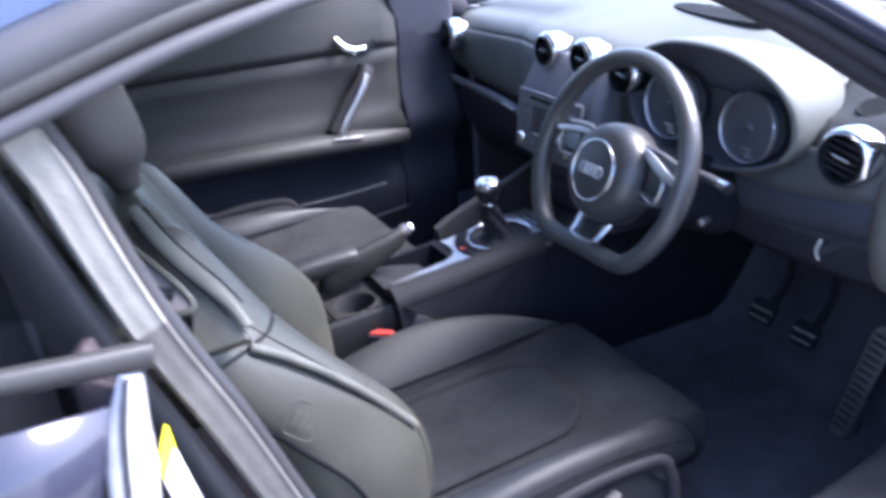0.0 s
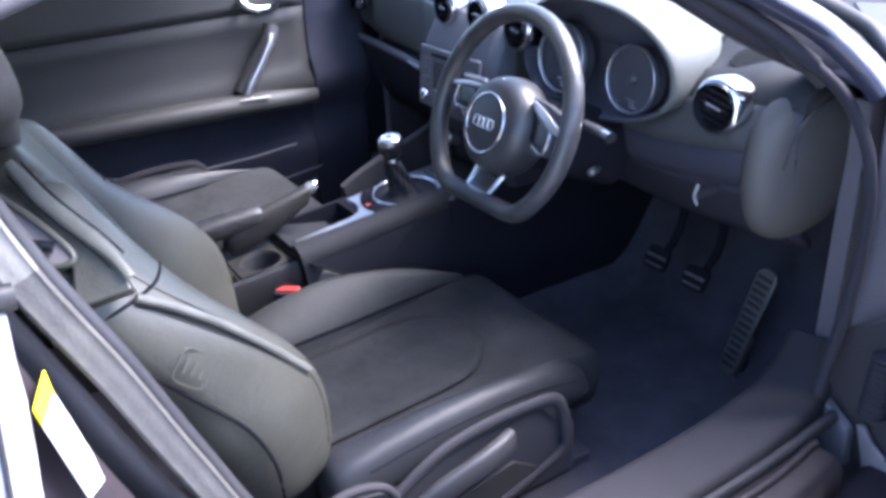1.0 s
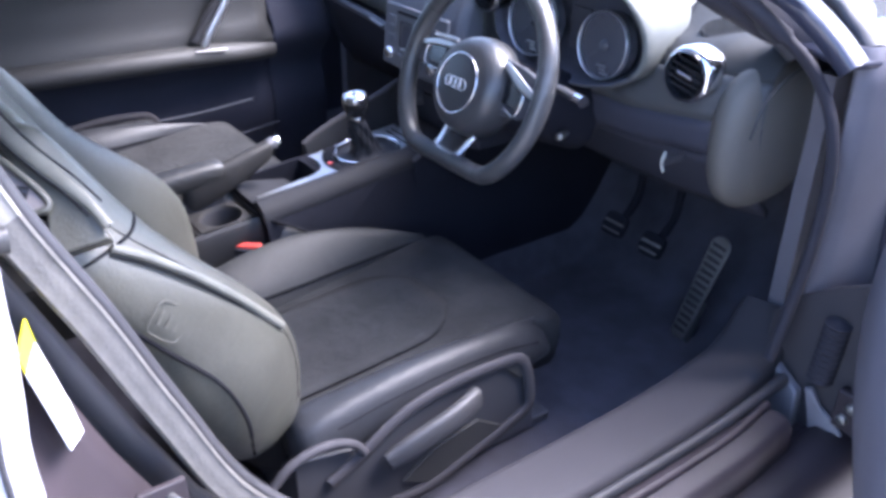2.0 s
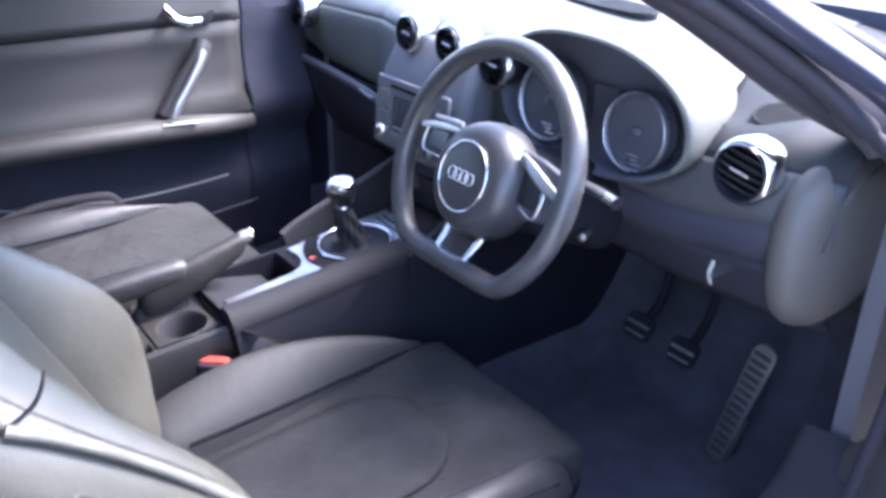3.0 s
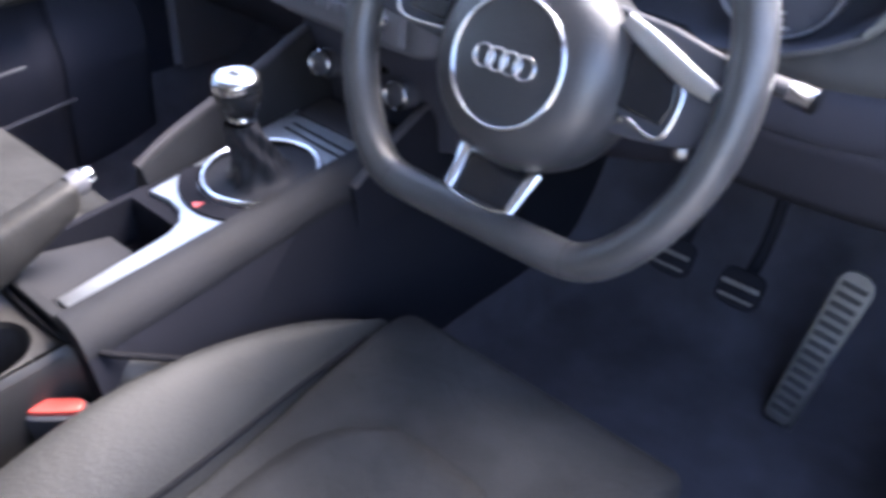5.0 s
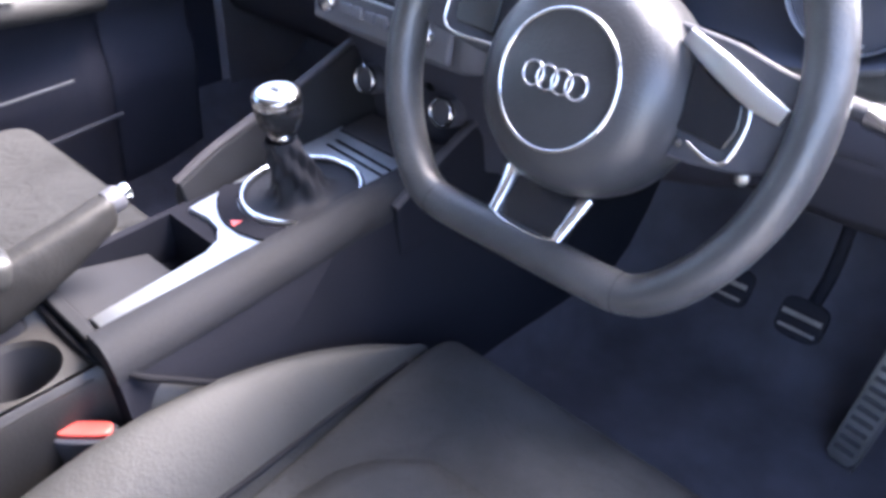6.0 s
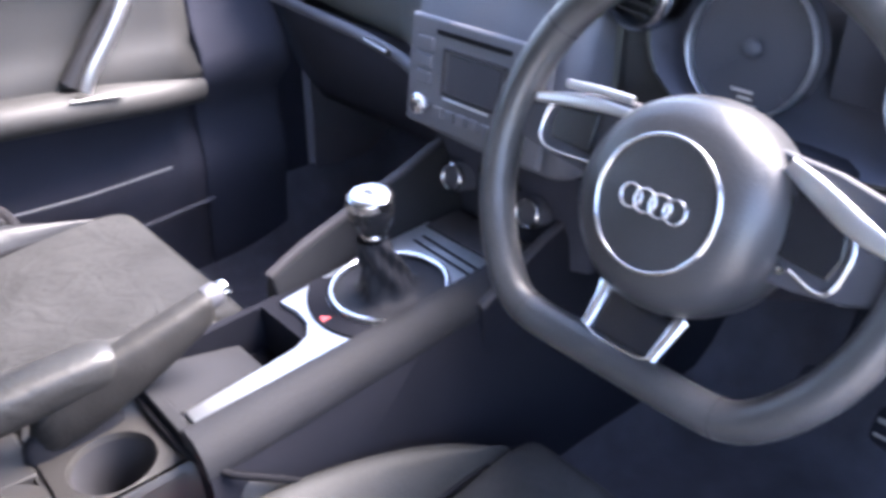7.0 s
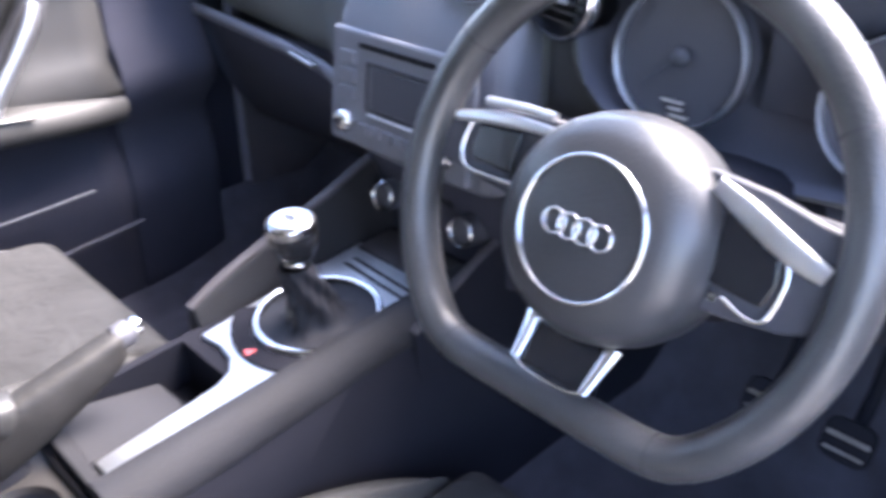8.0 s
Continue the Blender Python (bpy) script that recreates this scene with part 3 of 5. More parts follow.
    rim = [(-0.45, 0.30), (-0.384, 0.335), (-0.34, 0.36), (-0.294, 0.376), (-0.22, 0.384), (-0.152, 0.382), (-0.105, 0.374), (-0.086, 0.345), (-0.078, 0.305), (-0.08, 0.268), (-0.124, 0.245), (-0.2, 0.222), (-0.28, 0.2), (-0.36, 0.205)]
    part("valance_rim", sweep(spline([at(outer * 0.268, y, z) for y, z in rim], 4), ring(0.011, 0.005, 8, 3), (1, 0, 0)), SILLMAT, ob)
    part("lower_panel", prism([(y, k * z) for y, z in ((-0.185, 0.289), (-0.275, 0.272), (-0.33, 0.235), (-0.28, 0.205), (-0.2, 0.227), (-0.127, 0.248))], m @ Matrix.Translation((0, 0, 0.008)), 0.006), TRIM, ob, "pale lower trim panel", bevel=0.003)
    part("front_cap", prism([(y, k * z) for y, z in ((-0.14, 0.376), (-0.098, 0.37), (-0.087, 0.33), (-0.108, 0.338))], m @ Matrix.Translation((0, 0, 0.008)), 0.006), TRIM, ob, bevel=0.003)
    lever = spline([at(outer * (0.278 + 0.014 * math.sin(i / 4 * 3.1)), y, z) for i, (y, z) in enumerate(((-0.36, 0.30), (-0.31, 0.322), (-0.265, 0.337), (-0.225, 0.345), (-0.195, 0.347)))], 4)
    part("height_lever", sweep(lever, ring(0.011, 0.021, 12, 3), (0, 0, 1), sizes=[0.75, 0.85, 0.93] + [1.0] * 13 + [0.97]), LEVER, ob, "grey height adjusting lever", bevel=0.003)
    part("recliner_cover", lathe([(0.001, -0.01), (0.062, -0.01), (0.062, 0.004), (0.052, 0.012), (0.001, 0.016)], axis_pose(at(outer * 0.262, -0.47, 0.345), (outer, 0, 0))), PLASTIC, ob)
    part("recliner_arc", tube([at(outer * 0.275, -0.47 + 0.075 * math.cos(a), 0.325 + 0.055 * math.sin(a)) for a in (0.2, 0.7, 1.2, 1.7, 2.2, 2.7)], 0.007, 8), SILLMAT, ob)

    # backrest
    zs = (0.35, 0.42, 0.5, 0.56, 0.62, 0.68, 0.74, 0.80, 0.85, 0.885)
    yc = (-0.455, -0.49, -0.527, -0.553, -0.58, -0.608, -0.637, -0.668, -0.695, -0.718)
    outer_front = (-0.452, -0.447, -0.45, -0.464, -0.508, -0.574, -0.638, -0.668, -0.697, -0.722)
    inner_front = (-0.452, -0.443, -0.438, -0.446, -0.484, -0.555, -0.622, -0.645, -0.672, -0.705)
    xr = (0.185, 0.2, 0.215, 0.218, 0.216, 0.212, 0.205, 0.196, 0.182, 0.155)
    part("backrest", loft([[at(w * u, y - 0.012 * (1 - u * u), z) for u in (-1, -0.6, 0, 0.6, 1)] + [at(w * u, y - 0.1 - 0.02 * (1 - u * u), z - 0.02) for u in (1.2, 0.6, 0, -0.6, -1.2)] for z, y, w in zip(zs, yc, [0.15] * 8 + [0.145, 0.12])]), LEATHER, ob, "light grey leather backrest", sub=2)
    for s in (-1, 1):
        back = []
        for z, c, b, r in zip(zs, yc, outer_front if s == outer else inner_front, xr):
            o = r + 0.038
            d = 0.55 * max(0.0, z - 0.74)
            back.append([at(s * x, y, h - d * max(0.0, (x - 0.13) / (o - 0.13))) for x, y, h in ((0.13, c - 0.05, z - 0.01), (0.132, c + 0.004, z), ((0.132 + r) / 2, (c + b) / 2 + 0.016, z + 0.004), (r - 0.012, b, z + 0.004), (r + 0.01, b - 0.006, z + 0.004), (o, b - 0.06, z), (o + 0.002, (b + c) / 2 - 0.085, z - 0.01), (o - 0.02, c - 0.118, z - 0.02), (0.13, c - 0.118, z - 0.02))])
        part("side_bolster", loft(back), LEATHER, ob, "light grey leather bolster", sub=2)
        part("shoulder_seam", tube([settle(back, 6, j) for j in range(2, 7)], 0.0022, 6), SEAM, ob)
        for j, f in ((4, 0.0), (4, 0.22)):
            part("front_stitching", tube([settle(back, i, j) * (1 - f) + settle(back, i, j + 1) * f for i in range(1, 8)], 0.001, 6), STITCH if f else SEAM, ob, "double stitching")
        side_curve = [(-0.69, 0.675), (-0.63, 0.60), (-0.575, 0.53), (-0.548, 0.46), (-0.545, 0.40)]
        part("side_piping", tube([at(s * 0.2545, y - 0.005, z) for y, z in side_curve], 0.003, 6), SEAM, ob)
    part("back_shell", loft([[at(w * u, y - 0.105 - 0.035 * (1 - u * u), z) for u in (-1, -0.6, 0, 0.6, 1)] + [at(w * u * 0.95, y - 0.09, z) for u in (1, 0, -1)] for z, y, w in zip(zs, yc, [0.24] * 8 + [0.22, 0.17])]), BACK, ob, "taupe back shell", sub=1)
    # raised double seam along the front of the outer bolster
    ridge = [(0.233, -0.668, 0.740), (0.234, -0.635, 0.719), (0.2352, -0.589, 0.682), (0.235, -0.541, 0.635), (0.232, -0.503, 0.591), (0.229, -0.482, 0.565)]
    part("ridge_piping", tube([at(outer * x, y, z) for x, y, z in ridge], 0.0055, 8), RIDGE, ob, "piping with painted highlight")
    part("ridge_seam", tube([at(outer * (x + 0.003), y - 0.003, z - 0.0075) for x, y, z in ridge], 0.001, 6), SEAM, ob)
    # embossed mark on the outer side bolster
    m = axis_pose(at(outer * 0.2535, -0.628, 0.64), (outer, 0.28, 0.1), (0, 0.72, -0.69))
    mark = part("embossed_mark", sweep([m @ Vector((x, y, 0)) for x, y in ring(0.024, 0.021, 24, 5)], ring(0.0012, 0.0012, 6), (outer, 0, 0), closed=True), LEATHER, ob, "embossed mark on the bolster")
    for j in (-1, 0, 1):
        part("raised_bar", box((0.012 * j, 0, 0), (0.004, 0.018, 0.0016), m), LEATHER, mark, bevel=0.001)
    # padded shoulder with a raised piped ridge round the belt guide
    n = Vector((outer * 0.716, -0.31, 0.63))
    shoulder = [(0.141, -0.758, 0.893), (0.2, -0.735, 0.837), (0.239, -0.725, 0.798), (0.262, -0.735, 0.763), (0.279, -0.677, 0.776), (0.246, -0.686, 0.809), (0.213, -0.709, 0.835), (0.15, -0.745, 0.89)]
    part("shoulder_pad", loft([[at(outer * x, y, z) + n * h for x, y, z in shoulder] for h in (-0.03, -0.006)]), LEATHER, ob, bevel=0.003)
    ridge_path = spline([at(outer * x, y, z) for x, y, z in ((0.145, -0.748, 0.893), (0.181, -0.73, 0.861), (0.213, -0.709, 0.835), (0.246, -0.686, 0.809), (0.272, -0.674, 0.785))], 5)
    part("shoulder_ridge", sweep(ridge_path, ring(0.0095, 0.0045, 12), n, sizes=[0.6 + 0.4 * math.sin(math.pi * min(1, k / 17)) for k in range(len(ridge_path))]), RIDGE, ob, "raised piping with its highlight painted in")
    for h in (0.009, -0.011):
        part("ridge_groove", tube([p + Vector((outer * 0.3, -0.85, -0.45)) * h + n * (0.0015 if h > 0 else 0.004) for p in ridge_path[1:-1:4]], 0.0012, 6), SEAM, ob)
    # belt guide on the outer shoulder
    loop = [(0.15, -0.777, 0.866), (0.172, -0.759, 0.858), (0.207, -0.732, 0.831), (0.229, -0.716, 0.806), (0.233, -0.724, 0.798), (0.224, -0.746, 0.797), (0.205, -0.775, 0.803), (0.165, -0.79, 0.84)]
    rim_points = [at(outer * x, y, z) for x, y, z in loop]
    guide = part("belt_guide", loft([[p + n * h for p in rim_points] for h in (-0.012, 0.009)]), GUIDE, ob, "moulded taupe belt guide panel", bevel=0.003)
    part("guide_rim", sweep(spline([p + n * 0.009 for p in rim_points], 4, closed=True), ring(0.004, 0.0035, 8), n, closed=True), LEATHER, guide)
    part("guide_slot", sweep(spline([at(outer * x, y, z) + n * 0.007 for x, y, z in ((0.221, -0.731, 0.815), (0.2165, -0.742, 0.8185), (0.209, -0.757, 0.821))], 4), ring(0.006, 0.009, 10, 3), (outer, 0, 0.7)), GLOSS, guide, "dark belt slot")
    # headrest
    loops = []
    for z, w, d in ((0.87, 0.05, 0.02), (0.912, 0.06, 0.025), (0.93, 0.125, 0.045), (0.97, 0.135, 0.052), (1.02, 0.13, 0.05), (1.06, 0.11, 0.042), (1.075, 0.07, 0.025)):
        loops.append([at(a, -0.742 - 0.25 * (z - 0.9) + b, z) for a, b in ring(w, d, 16, 3.2)])
    part("headrest", loft(loops), BACK, ob, "upholstered headrest", sub=1)
    return ob


seat("driver_seat", 0.36, 0.0, 0.0, 1, "grey leather sports seat with a dark suede cushion behind the wheel")
seat("passenger_seat", -0.36, -0.165, 0.065, -1, "grey leather sports seat with a dark suede cushion beside the door")

# belt buckles beside the seats
buckle = thing("belt_buckle", (0.085, -0.33, 0.3), "black belt buckle with a red release button", "belt buckle")
B = axis_pose((0.087, -0.322, 0.40), (0.0, -0.12, 1.0), (0.75, 0.66, 0.0))
part("housing", prism(ring(0.03, 0.0135, 16, 4), B @ Matrix.Translation((0, 0, -0.1)), 0.104), PLASTIC, buckle, bevel=0.003)
part("release_button", prism([(x, y) for x, y in ring(0.026, 0.0085, 16, 5)], B @ Matrix.Translation((0, 0.001, 0.003)), 0.006), RED, buckle, "red release button", bevel=0.0015)
for k in range(3):
    part("raised_bar", box((-0.002, -0.014, -0.03 - 0.006 * k), (0.022 - 0.004 * k, 0.002, 0.0025), B), PLASTIC, buckle)
part("stalk", tube([(0.10, -0.34, 0.31), (0.11, -0.40, 0.24), (0.11, -0.45, 0.2)], 0.009), PLASTIC, buckle)
bolt = thing("seat_bolt", (0.15, -0.43, 0.33), "small pale bolt head beside the seat hinge", "bolt")
part("head", lathe([(0.001, 0), (0.011, 0), (0.011, 0.008), (0.007, 0.012), (0.001, 0.012)], axis_pose((0.152, -0.425, 0.348), (0.3, 0.2, 1)), 12), STEEL, bolt)
part("bracket", box((0.15, -0.43, 0.33), (0.03, 0.05, 0.03)), PLASTIC, bolt, bevel=0.006)

# ---- dashboard ----
dash = thing("dashboard", (0, 0.4, 0.55), "grey-green soft-touch dashboard with round chrome-ringed vents", "dashboard")
DX = (-0.75, -0.6, -0.3, -0.14, 0.0, 0.2, 0.36, 0.52, 0.66, 0.75)


def dash_profile(x):
    """Heights and depths of the dash from the screen over its crest down to the knees."""
    crest = lerp(DX, (0.86, 0.885, 0.9, 0.905, 0.905, 0.9, 0.89, 0.866, 0.852, 0.84), x)
    lip = lerp(DX, (0.83, 0.845, 0.858, 0.872, 0.874, 0.862, 0.84, 0.806, 0.826, 0.82), x)
    fy = lerp(DX, (0.30, 0.27, 0.25, 0.185, 0.18, 0.205, 0.215, 0.215, 0.215, 0.25), x)
    low = lerp(DX, (0.69, 0.68, 0.665, 0.64, 0.64, 0.64, 0.63, 0.635, 0.655, 0.66), x)
    return [(0.86, crest - 0.005), (0.7, crest), (0.52, crest), (0.40, crest - 0.006), (fy + 0.09, lip + 0.014), (fy + 0.035, lip), (fy + 0.006, lip - 0.03),
            (fy, (lip + low) / 2 + 0.015), (fy + 0.004, low + 0.03), (fy + 0.03, low), (fy + 0.09, low - 0.01), (fy + 0.16, low - 0.02)]


def dash_skin(u, v):
    x = -0.75 + 1.5 * u
    pts = spline([(0, y, z) for y, z in dash_profile(x)], 4)
    p = pts[min(round(v * 44), 44)]
    y, z = p.y, p.z
    inside = abs((x - 0.37) / 0.192) ** 2.35 + abs((z - 0.80) / (0.118 if z > 0.80 else 0.078)) ** 2.2
    if inside < 0.97 and y < 0.3:
        y = max(y, 0.262)
    return (x, y, z)


SPLIT = (0.14 + 0.75) / 1.5


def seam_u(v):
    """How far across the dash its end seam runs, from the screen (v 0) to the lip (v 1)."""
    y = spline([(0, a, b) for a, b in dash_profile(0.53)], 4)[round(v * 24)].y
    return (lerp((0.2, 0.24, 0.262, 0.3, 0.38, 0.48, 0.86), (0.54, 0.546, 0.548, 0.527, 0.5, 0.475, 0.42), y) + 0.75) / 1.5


part("dash_top", grid(lambda u, v: dash_skin(u * seam_u(v), v * 24 / 44), 120, 24), SOFT, dash, "light grey-green dash top", solid=0.003)
part("dash_end_top", grid(lambda u, v: dash_skin(seam_u(v) + u * (1 - seam_u(v)), v * 24 / 44), 24, 24), END_TOP, dash, "dash end panel under the screen pillar, shade painted in", solid=0.003)
part("passenger_fascia", grid(lambda u, v: dash_skin(u * SPLIT, (24 + 20 * v) / 44), 70, 20), SOFT, dash, "light grey-green passenger fascia", solid=0.003)
# two tones paint in the shade that deepens down the fascia
part("driver_fascia", grid(lambda u, v: dash_skin(SPLIT + u * (1 - SPLIT), (24 + 6 * v) / 44), 60, 6), LOWER, dash, "driver's fascia in the shaded dash tone", solid=0.003)
part("lower_fascia", grid(lambda u, v: dash_skin(SPLIT + u * (1 - SPLIT), (30 + 14 * v) / 44), 60, 14), DEEP, dash, "lower driver's fascia in the deepest shade tone", solid=0.003)
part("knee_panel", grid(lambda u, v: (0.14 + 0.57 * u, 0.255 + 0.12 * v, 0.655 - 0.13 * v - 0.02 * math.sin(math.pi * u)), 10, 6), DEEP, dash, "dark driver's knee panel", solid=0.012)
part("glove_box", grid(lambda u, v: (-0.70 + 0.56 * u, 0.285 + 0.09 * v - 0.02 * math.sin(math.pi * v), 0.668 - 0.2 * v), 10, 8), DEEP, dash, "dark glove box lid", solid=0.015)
# the paler grey paints in the highlight along this edge
part("lower_trim", sweep(spline([(-0.72, 0.262, 0.678), (-0.5, 0.25, 0.672), (-0.3, 0.235, 0.662), (-0.16, 0.2, 0.645)], 5), ring(0.006, 0.01, 8, 3)), STACK, dash, "dash edge trim, paler for its highlight")
part("latch", sweep([(-0.352, 0.226, 0.672), (-0.29, 0.221, 0.666)], ring(0.006, 0.003, 8, 4)), STEEL, dash, "bright glove box latch edge")
seam_path = spline([(0.475, 0.48, 0.873), (0.50, 0.38, 0.862), (0.525, 0.30, 0.845), (0.548, 0.262, 0.818), (0.545, 0.232, 0.79)], 6)


def on_dash(p):
    pts = sorted(dash_profile(p.x)[:7])
    return Vector((p.x, p.y, lerp([q[0] for q in pts], [q[1] for q in pts], p.y) + 0.002)) if p.y > 0.25 else p


part("dash_seam", sweep([on_dash(p) for p in seam_path], ring(0.0025, 0.003, 6)), SEAM, dash)
# rounded end pad by the door
loops = []
for k in range(9):
    a = math.pi * (k / 8 - 0.5)
    c, s = math.cos(a), math.sin(a)
    loops.append([(0.71 + 0.045 * s, 0.32 + y * max(c, 0.05) ** 0.6, 0.694 + z * max(c, 0.05) ** 0.6) for y, z in ring(0.125, 0.131, 20, 2.6)])
part("end_pad", loft(loops), END_PAD, dash, "rounded taupe dash end by the door", sub=1)
part("end_pad_seam", tube([(0.757, 0.345, 0.815), (0.76, 0.28, 0.802), (0.762, 0.225, 0.77), (0.762, 0.205, 0.72)], 0.0025, 6), TRIM, dash)


def speaker_grille(name, at, rx, ry, normal, x_axis, slats):
    m = axis_pose(at, normal, x_axis)
    g = part(name, prism(ring(rx, ry, 28, 2.4), m @ Matrix.Translation((0, 0, -0.012)), 0.013), GLOSS, dash, "slatted speaker grille")
    for k in range(slats):
        y = ry * (2 * (k + 0.5) / slats - 1)
        w = rx * (max(0.0, 1 - abs(y / ry) ** 2.4)) ** (1 / 2.4)
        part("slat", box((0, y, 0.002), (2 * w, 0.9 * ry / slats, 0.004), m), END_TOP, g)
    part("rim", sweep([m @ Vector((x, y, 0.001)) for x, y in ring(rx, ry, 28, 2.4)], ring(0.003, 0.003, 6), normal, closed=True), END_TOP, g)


speaker_grille("side_grille", on_dash(Vector((0.617, 0.302, 0.84))) + Vector((0, 0, 0.001)), 0.037, 0.026, (0.05, -0.42, 1), (1, 0.1, 0), 9)
speaker_grille("top_grille", (0.12, 0.46, 0.905), 0.15, 0.035, (0, -0.03, 1), (1, -0.15, 0), 7)


def vent(at, r, turn, normal=(0, -1, 0.06)):
    m = axis_pose(at, normal) @ pose(0, 0, 0.01, 0, 0, turn)
    v = part("air_vent", lathe([(r * 0.8, -0.05), (r, -0.05), (r, 0.004), (r * 0.93, 0.009), (r * 0.88, 0.004), (r * 0.86, -0.012), (0.001, -0.014)], m), GLOSS, dash, "round air vent")
    part("chrome_band", loft([[m @ Vector((q * math.cos(math.pi * k / 20), q * math.sin(math.pi * k / 20), h)) for k in range(40)] for q, h in ((r, -0.034), (r + 0.005, -0.034), (r + 0.006, -0.003), (r + 0.003, 0.003), (r - 0.001, 0.0045), (r - 0.002, -0.002))], cap=False), CHROME, v, "polished chrome band")
    for k in (-2, -1, 0, 1, 2):
        w = math.sqrt(max(0.05, 1 - (k / 3.1) ** 2)) * r * 0.85
        part("blade", box((0, k * r * 0.28, -0.003), (2 * w, 0.0025, 0.012), m), GLOSS, v)
    part("blade_tab", box((0, 0, 0.0065), (r * 0.75, 0.0045, 0.003), m), CHROME, v, bevel=0.001)


vent((-0.056, 0.166, 0.851), 0.031, -6)
vent((0.068, 0.166, 0.852), 0.031, -6)
vent((0.163, 0.19, 0.832), 0.034, -6)
vent((0.646, 0.196, 0.792), 0.038, -12, (0.05, -1, 0.05))
vent((-0.646, 0.245, 0.80), 0.038, 10, (-0.05, -1, 0.05))

# instrument cowl and dials
HC = (0.37, 0.80)


def cowl_loop(y, k, dz, n=40, thick=0.0):
    out = []
    for i in range(n):
        a = 2 * math.pi * i / n
        c, s = math.cos(a), math.sin(a)
        rx = 0.192 + thick
        rz = (0.118 if s > 0 else 0.078) + thick
        out.append((HC[0] + k * rx * math.copysign(abs(c) ** 0.85, c), y + 0.02 * abs(c) ** 3, HC[1] + dz + k * rz * math.copysign(abs(s) ** 0.9, s)))
    return out


COWL = [cowl_loop(0.40, 0.55, 0.0), cowl_loop(0.34, 0.8, 0.0), cowl_loop(0.25, 0.97, 0.0, thick=0.004), cowl_loop(0.172, 1.0, 0.0, thick=0.006), cowl_loop(0.163, 1.0, 0.0, thick=0.003), cowl_loop(0.163, 0.98, 0.0)]
part("cowl", loft([(lp[-3:] + lp[:24]) for lp in COWL], closed=False), SOFT, dash, "pale instrument cowl", sub=1)
part("cowl_base", loft([lp[23:38] for lp in COWL], closed=False), LOWER, dash, "lower cowl edge in the shaded dash tone", sub=1)
part("cowl_lining", loft([cowl_loop(0.163, 0.98, 0.0), cowl_loop(0.17, 0.965, 0.0), cowl_loop(0.20, 0.94, 0.0), cowl_loop(0.232, 0.88, 0.0), cowl_loop(0.236, 0.2, 0.0)], cap=False), LINING, dash, "cowl lining lightened for haze", sub=1)


def dial(x, y, z, r):
    m = axis_pose((x, y, z), (0, -1, 0.12))
    d = part("dial", lathe([(r, -0.02), (r, -0.002), (0.001, -0.004)], m, 40), DIAL, dash, "instrument dial")
    part("dial_ring", sweep([m @ Vector((a, b, 0.004)) for a, b in ring(r, r, 44)], ring(0.0014, 0.005, 8), (0, -1, 0.12), closed=True), SATIN, d, "satin dial ring")
    for k in range(13):
        a = radians(225 - 270 * k / 12)
        part("tick", box((0, 0, 0), (0.006, 0.001, 0.001), m @ pose(0.85 * r * math.cos(a), 0.85 * r * math.sin(a), -0.0015, 0, 0, math.degrees(a))), PLASTIC, d)
    part("needle", box((0, 0, 0), (r * 0.7, 0.0022, 0.0015), m @ pose(-r * 0.28, -r * 0.22, 0.002, 0, 0, 38)), PLASTIC, d)
    part("needle_cap", lathe([(0.001, 0), (0.009, 0), (0.007, 0.005), (0.001, 0.006)], m, 16), PLASTIC, d)
    for k, w in enumerate((0.022, 0.014, 0.018)):
        part("printed_line", box((0.004 * k, -0.62 * r - 0.006 * k, 0), (w, 0.003, 0.001), m), SATIN, d)


dial(0.466, 0.192, 0.796, 0.0555)
dial(0.284, 0.194, 0.80, 0.0615)
part("display", box((0.372, 0.226, 0.80), (0.05, 0.004, 0.075)), DIAL, dash, bevel=0.003)

# centre stack
stack = part("radio_console", loft([[(x, y, z) for x, y in ((-0.13 * w, yy), (-0.115 * w, yy - 0.016), (0, yy - 0.022), (0.115 * w, yy - 0.016), (0.13 * w, yy), (0.13 * w, yy + 0.12), (-0.13 * w, yy + 0.12))] for z, yy, w in ((0.85, 0.20, 0.9), (0.832, 0.186, 0.97), (0.78, 0.158, 1.02), (0.72, 0.145, 1.03), (0.66, 0.143, 1.02), (0.628, 0.148, 1.0))]), STACK, dash, "dark centre stack", bevel=0.009)
RP = Matrix.Translation((0, 0.1215, 0.708)) @ pose(0, 0, 0, -6)
part("radio_face", box((0.0, 0, 0), (0.224, 0.01, 0.13), RP), STACK, stack, "dark radio face", bevel=0.006)
part("radio_screen", box((0.003, -0.0045, 0.007), (0.088, 0.004, 0.046), RP), DIAL, stack, bevel=0.002)
part("screen_frame", sweep([RP @ Vector((x, -0.006, z)) for x, z in ((-0.047, -0.018), (-0.047, 0.033), (0.053, 0.033), (0.053, -0.018))], ring(0.0025, 0.002, 6), (0, 1, 0), closed=True), SILLMAT, stack)
part("disc_slot", box((-0.003, -0.0045, 0.05), (0.12, 0.004, 0.006), RP), SEAM, stack, bevel=0.001)
part("trim_line", box((-0.006, -0.006, -0.023), (0.075, 0.003, 0.003), RP), SATIN, stack, bevel=0.001)
for k in range(6):
    part("radio_key", box((-0.05 + 0.02 * k, -0.006, -0.041), (0.017, 0.006, 0.013), RP), STACK, stack, bevel=0.002)
for sx in (-1, 1):
    for k in range(3):
        part("radio_key", box((sx * 0.08, -0.006, 0.034 - 0.02 * k), (0.026, 0.006, 0.015), RP), STACK, stack, bevel=0.002)
